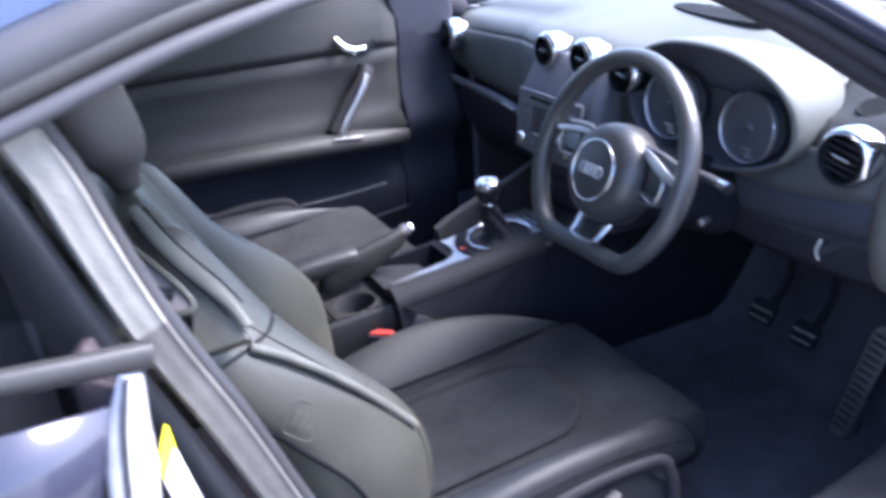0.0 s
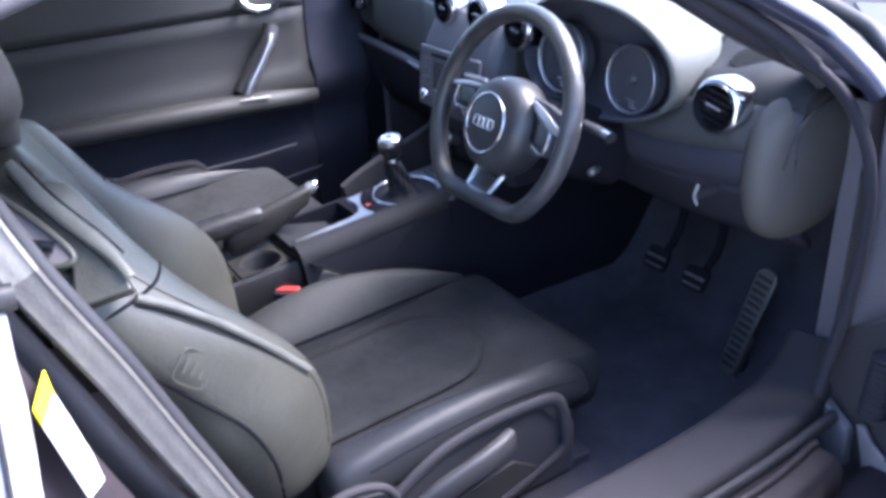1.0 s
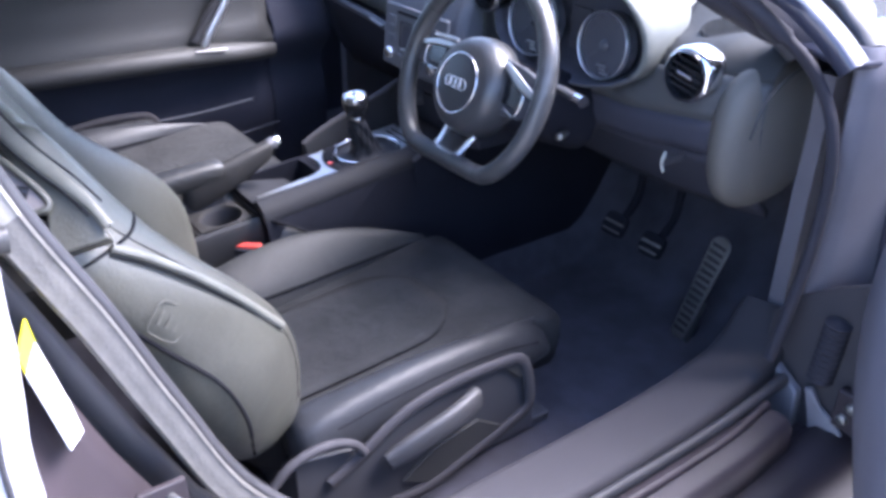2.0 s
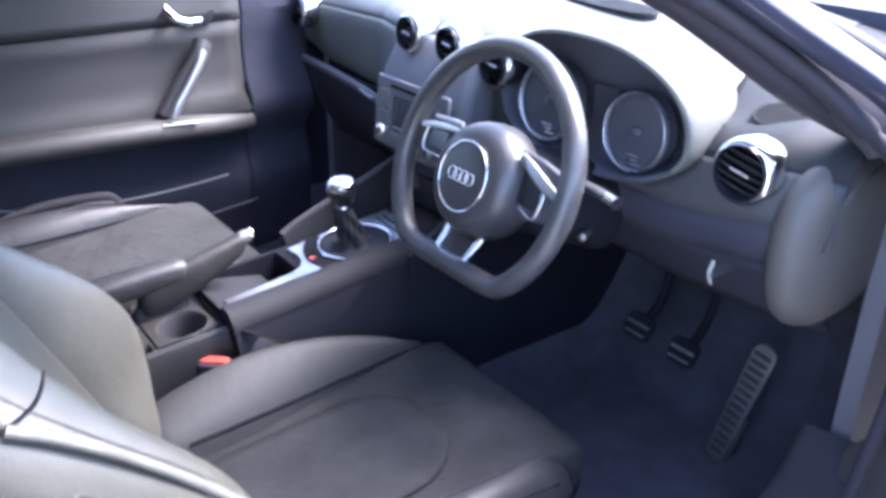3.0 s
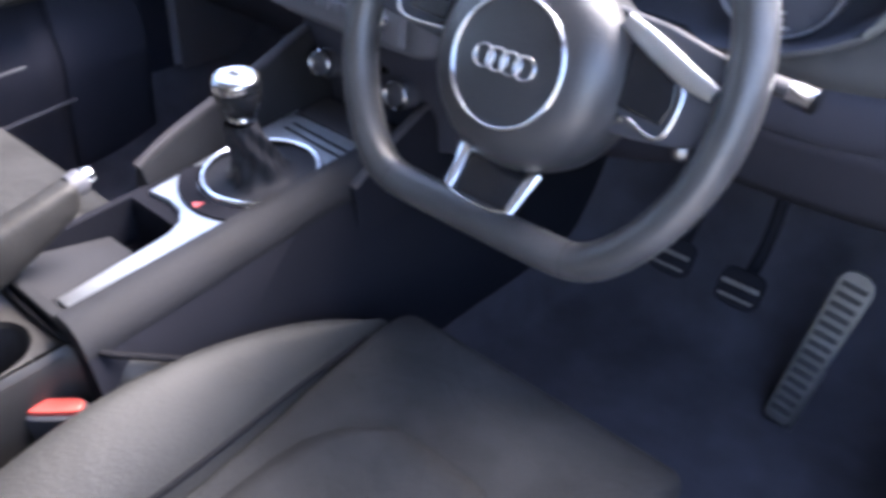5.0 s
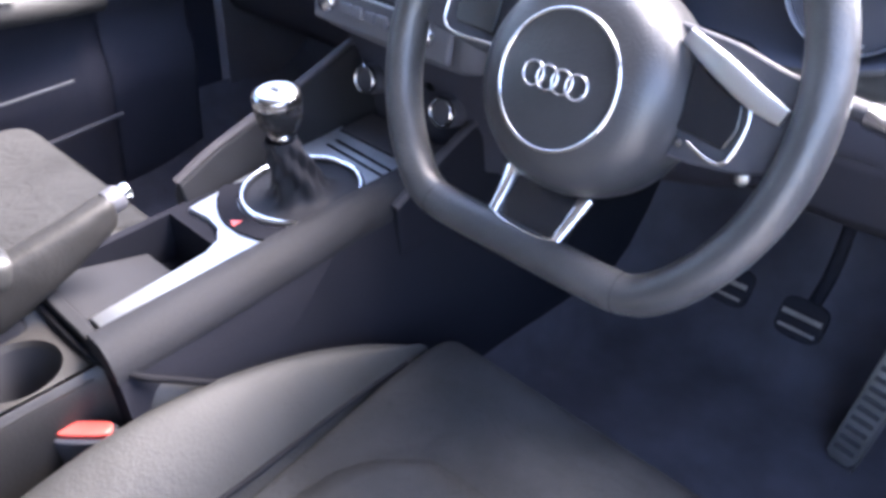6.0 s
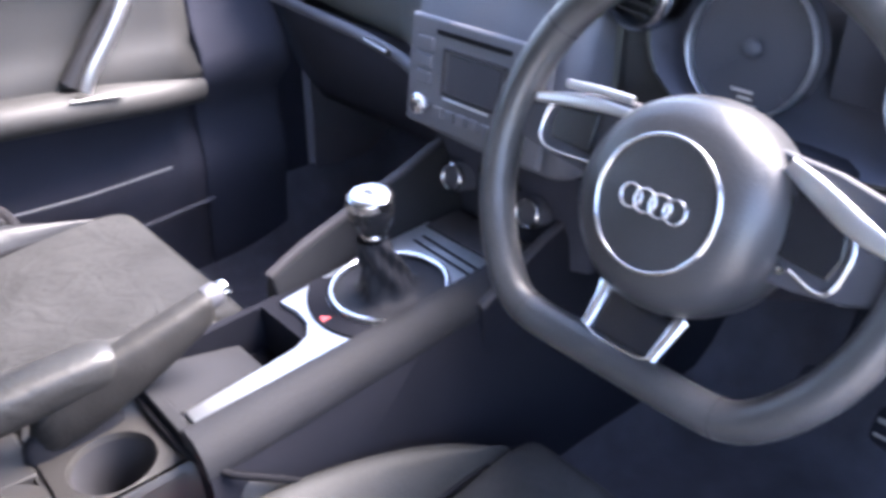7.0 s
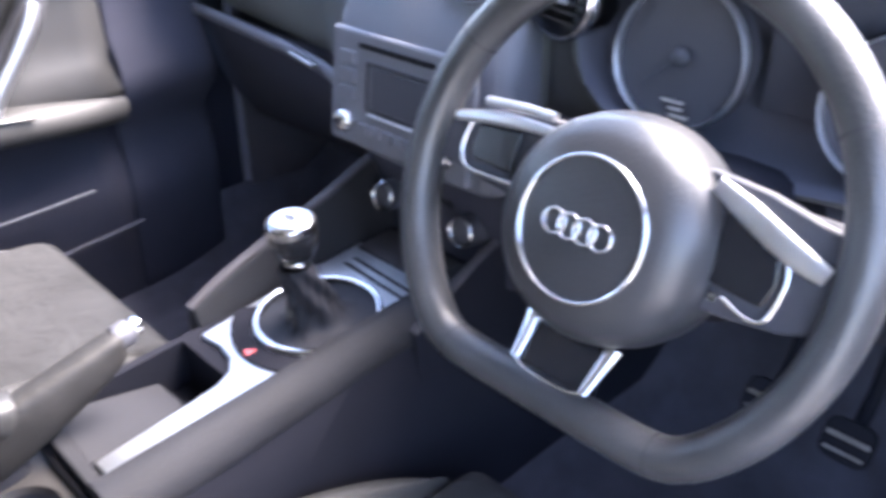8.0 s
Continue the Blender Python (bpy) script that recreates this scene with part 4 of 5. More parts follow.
for x in (-0.084, 0.084):
    k = part("radio_knob", lathe([(0.013, -0.008), (0.013, 0.012), (0.011, 0.015), (0.001, 0.015)], axis_pose((x * 0.95, 0.116, 0.671), (0, -1, 0.08)), 24), CHROME, stack, "small chrome knob")
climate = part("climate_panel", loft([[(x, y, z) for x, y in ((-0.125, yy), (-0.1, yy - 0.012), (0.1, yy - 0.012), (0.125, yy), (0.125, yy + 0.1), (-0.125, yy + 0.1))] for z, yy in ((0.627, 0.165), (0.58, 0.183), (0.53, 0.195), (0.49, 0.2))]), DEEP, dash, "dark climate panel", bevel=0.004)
for x in (-0.07, 0.064):
    k = part("climate_dial", lathe([(0.019, -0.02), (0.019, 0.012), (0.016, 0.018), (0.001, 0.017)], axis_pose((x, 0.172, 0.562), (0, -1, 0.2)), 28), PLASTIC, climate, "black climate dial")
    part("dial_ring", sweep([axis_pose((x, 0.1525, 0.566), (0, -1, 0.2)) @ Vector((a, b, 0)) for a, b in ring(0.0165, 0.0165, 28)], ring(0.0024, 0.004, 8), (0, -1, 0.2), closed=True), CAP, k)
for j in range(5):
    part("climate_key", box((-0.034 + 0.0155 * j, 0.172, 0.583), (0.012, 0.008, 0.012)), GLOSS, climate, bevel=0.002)

# ---- steering wheel ----
wheel = thing("steering_wheel", (0.352, 0.0, 0.745), "flat-bottomed leather steering wheel with satin metal spokes", "steering wheel")
WP = axis_pose((0.352, 0.0, 0.745), (0, -math.cos(radians(21)), math.sin(radians(21))))
R_RIM = 0.175


def rim_point(a):
    x, y = R_RIM * math.cos(a), R_RIM * math.sin(a)
    low = -0.142
    y = y if y > -0.12 else low + 0.006 * math.log1p(math.exp((y - low) / 0.006))
    return Vector((x, y, 0))


part("rim", sweep([WP @ rim_point(2 * math.pi * k / 96) for k in range(96)], ring(0.0155, 0.0175, 14), WP.to_3x3() @ Vector((0, 0, 1)), closed=True), WHEEL, wheel, "worn dark leather rim")
for a in (32, 148, 238, 302):
    p, q = WP @ rim_point(radians(a)), WP @ rim_point(radians(a + 0.8))
    part("rim_seam", sweep([p, q], ring(0.0157, 0.0177, 14), WP.to_3x3() @ Vector((0, 0, 1))), RUBBER, wheel)
hub = part("hub", lathe([(0.08, -0.045), (0.089, -0.034), (0.09, -0.02), (0.0885, -0.004), (0.085, 0.01), (0.078, 0.021), (0.067, 0.0285), (0.05, 0.0325), (0.02, 0.0343), (0.001, 0.035)], WP @ Matrix.Translation((0.006, -0.012, 0)) @ Matrix.Diagonal((0.95, 0.93, 1, 1)), 64), HUB, wheel, "domed airbag cover")
part("badge_ring", sweep([WP @ Vector((x + 0.007, y - 0.0125, 0.0335)) for x, y in ring(0.0495, 0.0495, 56)], ring(0.0019, 0.0022, 8), WP.to_3x3() @ Vector((0, 0, 1)), closed=True), CHROME, hub, "chrome ring")
for k in range(4):
    part("badge_link", sweep([WP @ Vector((x - 0.0122 + 0.0127 * k, y - 0.0125, 0.0355 + 0.0004 * (k % 2))) for x, y in ring(0.0087, 0.0087, 28)], ring(0.0012, 0.0014, 6), WP.to_3x3() @ Vector((0, 0, 1)), closed=True), CHROME, hub)
for s in (-1, 1):
    foot = (-0.04, -0.038, -0.033, -0.024) if s > 0 else (-0.018, -0.014, -0.009, -0.006)
    sp = part("spoke", loft([[WP @ Vector((s * x, y, z)) for x, y, z in ((d, t, -0.02), (d, t, zf), (d, (t + b) / 2, zf + 0.002), (d, b, zf), (d, b, -0.02))] for (d, t, zf), b in zip(((0.06, 0.05, -0.006), (0.105, 0.046, -0.004), (0.14, 0.038, -0.003), (0.165, 0.034, -0.003)), foot)]), PLASTIC, wheel, "spoke with button pod", bevel=0.003)
    bar = ((0.074, 0.042, 0.0), (0.1, 0.031, 0.002), (0.13, 0.018, 0.003), (0.156, 0.01, 0.003)) if s > 0 else ((0.056, 0.04, 0.001), (0.09, 0.039, 0.001), (0.12, 0.036, 0.001), (0.152, 0.03, 0.001))
    part("spoke_bar", sweep(spline([WP @ Vector((s * x, y, z)) for x, y, z in bar], 3), ring(0.0078 if s > 0 else 0.0052, 0.003, 10, 3), WP.to_3x3() @ Vector((0, 0, 1)), sizes=[0.5 + 0.6 * math.sin(math.pi * (0.1 + 0.75 * k / 9)) for k in range(10)]), SATIN, sp, "satin metal spoke bar")
    edge = ((0.131, 0.012), (0.135, -0.002), (0.131, -0.026), (0.12, -0.031), (0.1, -0.024)) if s > 0 else ((0.134, 0.03), (0.138, 0.012), (0.135, -0.002), (0.12, -0.007), (0.08, -0.006))
    part("pod_trim", sweep(spline([WP @ Vector((s * x, y, 0.001)) for x, y in edge], 4), ring(0.0018, 0.002, 6), WP.to_3x3() @ Vector((0, 0, 1))), CHROME, sp, "thin chrome pod outline")
    pad = ((0.085, 0.028), (0.126, 0.016), (0.13, -0.006), (0.125, -0.022), (0.088, -0.018)) if s > 0 else ((0.085, 0.033), (0.126, 0.03), (0.13, 0.012), (0.126, 0.002), (0.085, 0.0))
    part("button_pad", prism([(s * x, y) for x, y in pad], WP @ Matrix.Translation((0, 0, -0.003)), 0.004), GLOSS, sp, bevel=0.002)
part("spoke_strip", sweep([WP @ Vector((x, y, 0.0)) for x, y in ((-0.126, 0.048), (-0.09, 0.0505), (-0.06, 0.0505))], ring(0.0035, 0.003, 8, 3), WP.to_3x3() @ Vector((0, 0, 1))), SATIN, wheel)
part("spoke_button", lathe([(0.001, 0), (0.0035, 0), (0.003, 0.003), (0.001, 0.0032)], WP @ Matrix.Translation((0.0935, -0.027, -0.004)), 14), CHROME, wheel, "small chrome button")
low = part("lower_spoke", loft([[WP @ Vector((x, y, z)) for x, z in ((-w, -0.012), (-w, f), (0, f + 0.002), (w, f), (w, -0.012))] for y, w, f in ((-0.06, 0.042, -0.022), (-0.095, 0.037, -0.013), (-0.115, 0.034, -0.002), (-0.135, 0.032, 0.003))]), GLOSS, wheel, "gloss black lower spoke", bevel=0.003)
for s in (-1, 1):
    part("spoke_bar", sweep(spline([WP @ Vector(p) for p in ((s * 0.036, -0.091, -0.012), (s * 0.034, -0.106, -0.006), (s * 0.0315, -0.126, 0.005))], 3), ring(0.0062, 0.004, 10, 3), WP.to_3x3() @ Vector((0, 0, 1)), sizes=[1.05, 0.98, 0.9, 0.82, 0.76, 0.7, 0.64]), CHROME, low, "polished lower spoke bar")
part("lower_bar", sweep(spline([WP @ Vector((x, y, z)) for x, y, z in ((-0.034, -0.124, 0.004), (-0.02, -0.1285, 0.007), (0.0, -0.1295, 0.008), (0.02, -0.1285, 0.007), (0.034, -0.124, 0.004))], 3), ring(0.0018, 0.002, 6), WP.to_3x3() @ Vector((0, 0, 1))), CHROME, low)

column = thing("steering_column", (0.355, 0.12, 0.68), "dark steering column shroud with stalks", "steering column")
CP = axis_pose((0.352, 0.0, 0.745), (0, -math.cos(radians(21)), math.sin(radians(21))))
part("shroud", loft([[CP @ Vector((x, y - 0.012, z)) for x, y in ring(a, b, 20, 3.2)] for z, a, b in ((-0.25, 0.08, 0.07), (-0.12, 0.078, 0.064), (-0.05, 0.068, 0.056), (-0.03, 0.055, 0.045))]), CONSOLE, column, bevel=0.003)
st = part("wiper_stalk", sweep(spline([(0.40, 0.075, 0.742), (0.46, 0.075, 0.748), (0.51, 0.07, 0.749), (0.553, 0.064, 0.747)], 4), ring(0.009, 0.007, 10)), RUBBER, column, "black stalk")
part("stalk_tip", sweep([(0.538, 0.066, 0.748), (0.556, 0.063, 0.747)], ring(0.011, 0.0095, 10)), CHROME, st)
part("lamp_stalk", sweep(spline([(0.31, 0.075, 0.742), (0.25, 0.075, 0.748), (0.20, 0.07, 0.749), (0.165, 0.066, 0.747)], 4), ring(0.009, 0.007, 10)), RUBBER, column, "black stalk")
part("ignition_lock", lathe([(0.007, -0.03), (0.007, 0.002), (0.005, 0.004), (0.001, 0.004)], axis_pose((0.438, 0.13, 0.638), (0.5, -1, 0.1)), 20), STEEL, column)

release = thing("bonnet_release", (0.632, 0.19, 0.62), "pale bonnet release handle below the dash", "handle")
part("grip", sweep(spline([(0.633, 0.179, 0.664), (0.631, 0.174, 0.646), (0.633, 0.179, 0.630)], 4), ring(0.0028, 0.0024, 8)), STITCH, release)
part("bracket", box((0.633, 0.202, 0.645), (0.004, 0.05, 0.014)), RUBBER, release, bevel=0.004)

# ---- pedals ----
accel = thing("accelerator_pedal", (0.56, 0.45, 0.14), "tall steel accelerator pedal with rubber ribs", "pedal")
AP = axis_pose((0.545, 0.462, 0.2625), (0.0, -0.957, 0.29), (1, 0, -0.116))
part("plate", prism([(-0.0185, -0.112), (-0.012, -0.119), (0.012, -0.119), (0.0185, -0.112), (0.0215, 0.0), (0.0235, 0.1), (0.019, 0.113), (0.008, 0.12), (-0.008, 0.12), (-0.019, 0.113), (-0.0235, 0.1), (-0.0215, 0.0)], AP, 0.006), STEEL, accel, bevel=0.002)
for k in range(14):
    part("rib", box((0.0, 0.099 - 0.0152 * k, 0.0072), (0.034 - 0.0005 * k, 0.0072, 0.003), AP), RUBBER, accel, bevel=0.001)
part("side_flange", box((0.021, -0.075, -0.004), (0.002, 0.1, 0.014), AP), STEEL, accel)
part("arm", box((0, -0.1, -0.02), (0.03, 0.03, 0.04), AP), PLASTIC, accel)
for nm, x, y, z in (("brake_pedal", 0.437, 0.427, 0.326), ("clutch_pedal", 0.341, 0.415, 0.338)):
    p = thing(nm, (x, y + 0.06, 0.35), "steel-edged pedal with a rubber pad", "pedal")
    m = axis_pose((x, y, z), (0, -0.85, 0.5))
    part("pad", prism(ring(0.03, 0.026, 20, 4), m, 0.012), CONSOLE, p, bevel=0.002)
    part("trim_bar", box((0, 0.004, 0.013), (0.05, 0.006, 0.003), m), STEEL, p)
    part("trim_bar", box((0, -0.014, 0.013), (0.046, 0.004, 0.003), m), STEEL, p)
    part("arm", tube([(x, y + 0.01, z), (x, y + 0.06, z + 0.06), (x, y + 0.07, z + 0.2)], 0.009), CONSOLE, p)

# ---- centre console ----
console = thing("centre_console", (0.0, -0.1, 0.3), "dark centre console with a brushed aluminium plate and cup holder", "console")


def top_z(y):
    return lerp((-0.6, -0.3, -0.1, 0.1, 0.2), (0.45, 0.468, 0.485, 0.503, 0.512), y)


def console_loop(y, deep):
    w = lerp((-0.32, -0.2, 0.0, 0.15), (0.108, 0.104, 0.098, 0.1), y)
    t = top_z(y) - 0.006
    return [(-w, y, 0.2), (-w, y, t - 0.02), (-w + 0.006, y, t), (-0.086, y, t), (-0.084, y, t - deep), (0.014, y, t - deep), (0.016, y, t), (0.0505, y, t), (0.053, y, t + 0.005), (w - 0.024, y, t + 0.004), (w - 0.006, y, t - 0.012), (w + 0.012, y, 0.40), (w + 0.02, y, 0.2)]


part("console_body", loft([console_loop(y, d) for y, d in ((-0.288, 0.0), (-0.28, 0.0), (-0.279, 0.05), (-0.2, 0.055), (-0.125, 0.055), (-0.124, 0.0), (-0.03, 0.0), (0.06, 0.0), (0.15, 0.0), (0.3, 0.0), (0.8, 0.0))]), CONSOLE, console, "dark console body", bevel=0.005)
RC = [(-0.75, 0.425), (-0.6, 0.432), (-0.45, 0.442), (-0.2895, 0.4515)]
CUP, CUP_R = (0.02, -0.346), 0.041
part("rear_console", loft([[(-0.10, y, 0.2), (-0.10, y, t - 0.012), (-0.094, y, t - 0.001), (-0.09, y, t - 0.1), (0.06, y, t - 0.1), (0.064, y, t - 0.001), (0.07, y, t - 0.008), (0.08, y, 0.2)] for y, t in RC]), SHOULDER, console, "taupe rear console", bevel=0.002)


def rear_top(y):
    return lerp([p[0] for p in RC], [p[1] for p in RC], y)


hole = [(CUP[0] + CUP_R * math.cos(2 * math.pi * k / 48), CUP[1] + CUP_R * math.sin(2 * math.pi * k / 48)) for k in range(48)]
frame_pts = []
for x, y in hole:
    dx, dy = x - CUP[0], y - CUP[1]
    far = min((0.062 - CUP[0]) / dx if dx > 1e-6 else 9e9, (-0.092 - CUP[0]) / dx if dx < -1e-6 else 9e9, (-0.2895 - CUP[1]) / dy if dy > 1e-6 else 9e9, (-0.40 - CUP[1]) / dy if dy < -1e-6 else 9e9)
    frame_pts.append((CUP[0] + dx * far, CUP[1] + dy * far))
cup = part("cup_holder", loft([[(x, y, rear_top(y)) for x, y in frame_pts], [(x, y, rear_top(y) + 0.001) for x, y in hole], [(CUP[0] + (x - CUP[0]) * 0.93, CUP[1] + (y - CUP[1]) * 0.93, rear_top(y) - 0.006) for x, y in hole]], cap=False), SHOULDER, console, "taupe cup holder surround")
part("cup_well", loft([[(CUP[0] + (x - CUP[0]) * r, CUP[1] + (y - CUP[1]) * r, rear_top(y) - h) for x, y in hole] for r, h in ((0.93, 0.0055), (0.9, 0.02), (0.86, 0.075), (0.5, 0.077), (0.05, 0.077))], cap=False), RUBBER, cup, "deep dark cup well")
part("rear_lid", loft([[(x, y, rear_top(y) + dz) for x, dz in ((-0.092, -0.01), (-0.092, 0.0), (0.062, 0.0), (0.062, -0.01))] for y in (-0.468, -0.55, -0.74)]), SHOULDER, console)
part("pocket_divider", box((-0.015, -0.404, 0.40), (0.154, 0.007, 0.082)), SHOULDER, console, bevel=0.002)
part("coin_well", lathe([(0.030, 0.0), (0.0335, 0.0), (0.0335, -0.004), (0.031, -0.05), (0.029, -0.05), (0.0295, -0.004)], Matrix.Translation((0.017, -0.437, 0.444)), 32), SHOULDER, console, "small round recess")
part("pocket_side", box((-0.052, -0.435, 0.40), (0.075, 0.064, 0.09)), SHOULDER, console, bevel=0.003)
part("console_gap", sweep(spline([(-0.07, -0.291, 0.459), (-0.034, -0.2925, 0.457), (0.022, -0.2925, 0.456), (0.06, -0.290, 0.455), (0.087, -0.283, 0.4545), (0.1065, -0.268, 0.4485), (0.117, -0.238, 0.433), (0.125, -0.185, 0.399)], 5), ring(0.0036, 0.0036, 8)), SEAM, console)
part("console_flank", loft([[(0.066 + k * a, y, max(0.2, t - d)) for a, d in ((0.0, 1.0), (0.0, 0.0), (0.014, 0.003), (0.034, 0.014), (0.053, 0.038), (0.059, 0.06), (0.062, 1.0))] for y, t, k in ((-0.75, 0.424, 0.15), (-0.6, 0.431, 0.15), (-0.45, 0.441, 0.15), (-0.298, 0.45, 0.15), (-0.286, 0.4515, 0.4), (-0.272, 0.455, 0.85), (-0.25, 0.455, 1.0), (-0.22, 0.447, 1.0), (-0.185, 0.43, 1.0), (-0.15, 0.39, 1.0))]), SHOULDER, console, "taupe flank of the rear console")


def plate_point(x, y):
    return Vector((x, y, top_z(y)))


outline = [(0.046, 0.122), (-0.086, 0.126), (-0.086, 0.03), (-0.072, -0.108), (-0.04, -0.104), (-0.015, -0.108), (0.004, -0.12), (0.013, -0.14), (0.017, -0.18), (0.022, -0.272), (0.05, -0.272), (0.05, -0.1), (0.05, 0.05)]
bm = bmesh.new()
va = [bm.verts.new(plate_point(x, y)) for x, y in outline]
vb = [bm.verts.new(plate_point(x, y) - Vector((0, 0, 0.008))) for x, y in outline]
bm.faces.new(va)
bm.faces.new(vb[::-1])
for i in range(len(va)):
    j = (i + 1) % len(va)
    bm.faces.new((va[i], vb[i], vb[j], va[j]))
bmesh.ops.triangulate(bm, faces=[f for f in bm.faces if len(f.verts) > 4])
part("trim_plate", bm, ALU, console, "brushed aluminium trim plate", bevel=0.0015, flat=True)
for k in range(2):
    part("tray_groove", sweep([plate_point(-0.062, 0.083 + 0.014 * k) + Vector((0, 0, 0.001)), plate_point(0.05, 0.078 + 0.014 * k) + Vector((0, 0, 0.001))], ring(0.0025, 0.0012, 6)), SEAM, console)
RAIL_SKIN = material("charcoal rail skin", (0.0135, 0.014, 0.0165), 0.75, grain=0.5, grain_size=500, vary=0.15, stain_size=20, spec=0.25)
part("console_rail", loft([[(x, y, top_z(y) - 0.006 + dz) for x, dz in ((0.0515, -0.004), (0.0525, 0.0145), (0.056, 0.0175), (w - 0.028, 0.0165), (w - 0.014, 0.008), (w - 0.004, -0.006), (w - 0.0045, -0.016), (0.06, -0.012))] for y, w in ((-0.289, 0.106), (-0.2, 0.104), (-0.1, 0.101), (0.0, 0.098), (0.1, 0.0985), (0.16, 0.1))]), RAIL_SKIN, console, "charcoal rail beside the trim plate")
part("rail_end", loft([[(x, y, top_z(-0.28) - 0.006 + dz) for x, dz in ((-0.085, -0.004), (-0.085, 0.006), (0.05, 0.006), (0.05, -0.004))] for y in (-0.2885, -0.275)]), RAIL_SKIN, console, "charcoal rear end of the rail", bevel=0.002)
part("tray_mat", loft([[plate_point(x, y) + Vector((0, 0, dz)) for x, dz in ((-0.078, -0.004), (-0.078, 0.003), (0.066, 0.003), (0.066, -0.004))] for y in (0.115, 0.17)]), SILLMAT, console)
crescent = [(0.0725 * math.cos(radians(a)), 0.0725 * math.sin(radians(a)) - 0.004) for a in range(206, 309, 6)] + [(0.096 * math.cos(radians(a)), 0.096 * math.sin(radians(a)) - 0.004) for a in (300, 294, 286, 278, 270, 262, 252, 242, 232, 222, 214)]
part("button_plate", prism(crescent, axis_pose((0, 0, top_z(0) + 0.001), (0, -0.09, 1)), 0.002), CONSOLE, console, "dark button plate", bevel=0.0008)
part("warning_mark", prism([(-0.006, -0.005), (0.006, -0.005), (0.0, 0.007)], axis_pose(plate_point(-0.002, -0.091) + Vector((0, 0, 0.0032)), (0, -0.09, 1), (1, -0.4, 0)), 0.0008), RED, console, "small red warning mark")
FLAP = material("satin flap plastic", (0.021, 0.0213, 0.024), 0.7, grain=0.3, grain_size=600, vary=0.12, spec=0.15)
# storage hollow and its lining behind the plate's notch
part("tray_flap", loft([[(x, y, z) for y, z in ((-0.275, 0.458), (-0.235, 0.452), (-0.16, 0.438), (-0.16, 0.444), (-0.235, 0.459), (-0.275, 0.466))] for x in (-0.08, 0.014)]), FLAP, console, "satin grey tray flap", bevel=0.003)
for s in (-1, 1):
    pts = [(-0.10, 0.475, 0.498), (-0.05, 0.485, 0.523), (0.02, 0.49, 0.548), (0.1, 0.5, 0.576), (0.16, 0.505, 0.60), (0.21, 0.51, 0.612)] if s < 0 else [(0.05, 0.485, 0.492), (0.1, 0.495, 0.52), (0.16, 0.5, 0.55), (0.24, 0.505, 0.575)]
    flush = 0.0 if s < 0 else 0.013
    part("knee_pad", loft([[(s * x, y, z) for x, z in ((0.118 - flush, 0.22 if s < 0 else 0.40), (0.116 - flush, b - 0.016), (0.11 - flush, b), (0.1 - flush, b), (0.085, a - 0.01), (0.085, 0.22 if s < 0 else 0.4))] for y, a, b in pts]), RAIL_SKIN if s < 0 else CONSOLE, console, "rising console side pad", bevel=0.004)
    part("pad_edge", sweep(spline([(s * (0.108 - flush), y, b + 0.001) for y, a, b in pts], 3), ring(0.007, 0.003, 8)), SILLMAT, console)

gear = thing("gear_lever", (0.0, -0.005, 0.49), "gear lever with a chrome-topped knob and dark leather boot", "gear lever")
GP = axis_pose((0.0, -0.004, 0.4955), (0, -0.09, 1))
part("boot_ring", sweep([GP @ Vector((x, y, 0.0025)) for x, y in ring(0.0675, 0.0675, 56)], ring(0.0042, 0.0045, 8), (0, 0, 1), closed=True), CHROME, gear, "satin chrome boot ring")


def boot(u, v):
    a = 2 * math.pi * u
    k = 1 - v
    r = 0.0165 + 0.012 * k + 0.038 * k ** 11 + (0.0028 * math.sin(5 * a + 7 * v) + 0.0014 * math.sin(11 * a - 13 * v)) * math.sin(math.pi * v) ** 0.7
    return GP @ Vector((r * math.cos(a) + 0.006 * v, r * math.sin(a) - 0.02 * v, -0.001 + 0.080 * v - 0.006 * math.sin(math.pi * min(1, 4 * v))))


part("boot", grid(boot, 66, 26), BOOT, gear, "creased leather boot")
part("collar", lathe([(0.012, 0), (0.014, 0.002), (0.0145, 0.01), (0.0125, 0.013), (0.001, 0.013)], axis_pose((0.0065, -0.027, 0.569), (0.02, -0.1, 1)), 24), CHROME, gear)
KP = axis_pose((0.007, -0.0285, 0.5785), (0.02, -0.1, 1))
knob = part("knob", lathe([(0.0115, 0.0), (0.0165, 0.004), (0.0215, 0.012), (0.0248, 0.022), (0.0258, 0.031), (0.0252, 0.0365)], KP, 40), GLOSS, gear, "dark leather ball knob")
part("knob_cap", lathe([(0.0252, 0.0355), (0.0265, 0.0365), (0.0268, 0.0395), (0.0258, 0.0425), (0.0262, 0.0435), (0.0248, 0.0475), (0.02, 0.0497), (0.0145, 0.0502), (0.0138, 0.0494), (0.001, 0.0494)], KP, 40), CAP, knob, "polished chrome cap")
part("shift_disc", lathe([(0.0136, 0.0492), (0.0134, 0.0500), (0.001, 0.0503)], KP, 28), SATIN, knob)
for bx, by, w, h in ((0, 0, 0.015, 0.0026), (-0.0062, 0, 0.0026, 0.013), (0, 0, 0.0026, 0.013), (0.0062, 0, 0.0026, 0.013)):
    part("shift_mark", box((bx, by, 0.0506), (w, h, 0.0006), KP), SEAM, knob)

GRIP = material("worn grip leather", (0.0155, 0.015, 0.0145), 0.6, grain=0.5, grain_size=320, vary=0.25, stain_size=30, crease=0.08, spec=0.3)
brake = thing("handbrake", (-0.035, -0.34, 0.46), "leather-gripped handbrake with a chrome button", "handbrake")
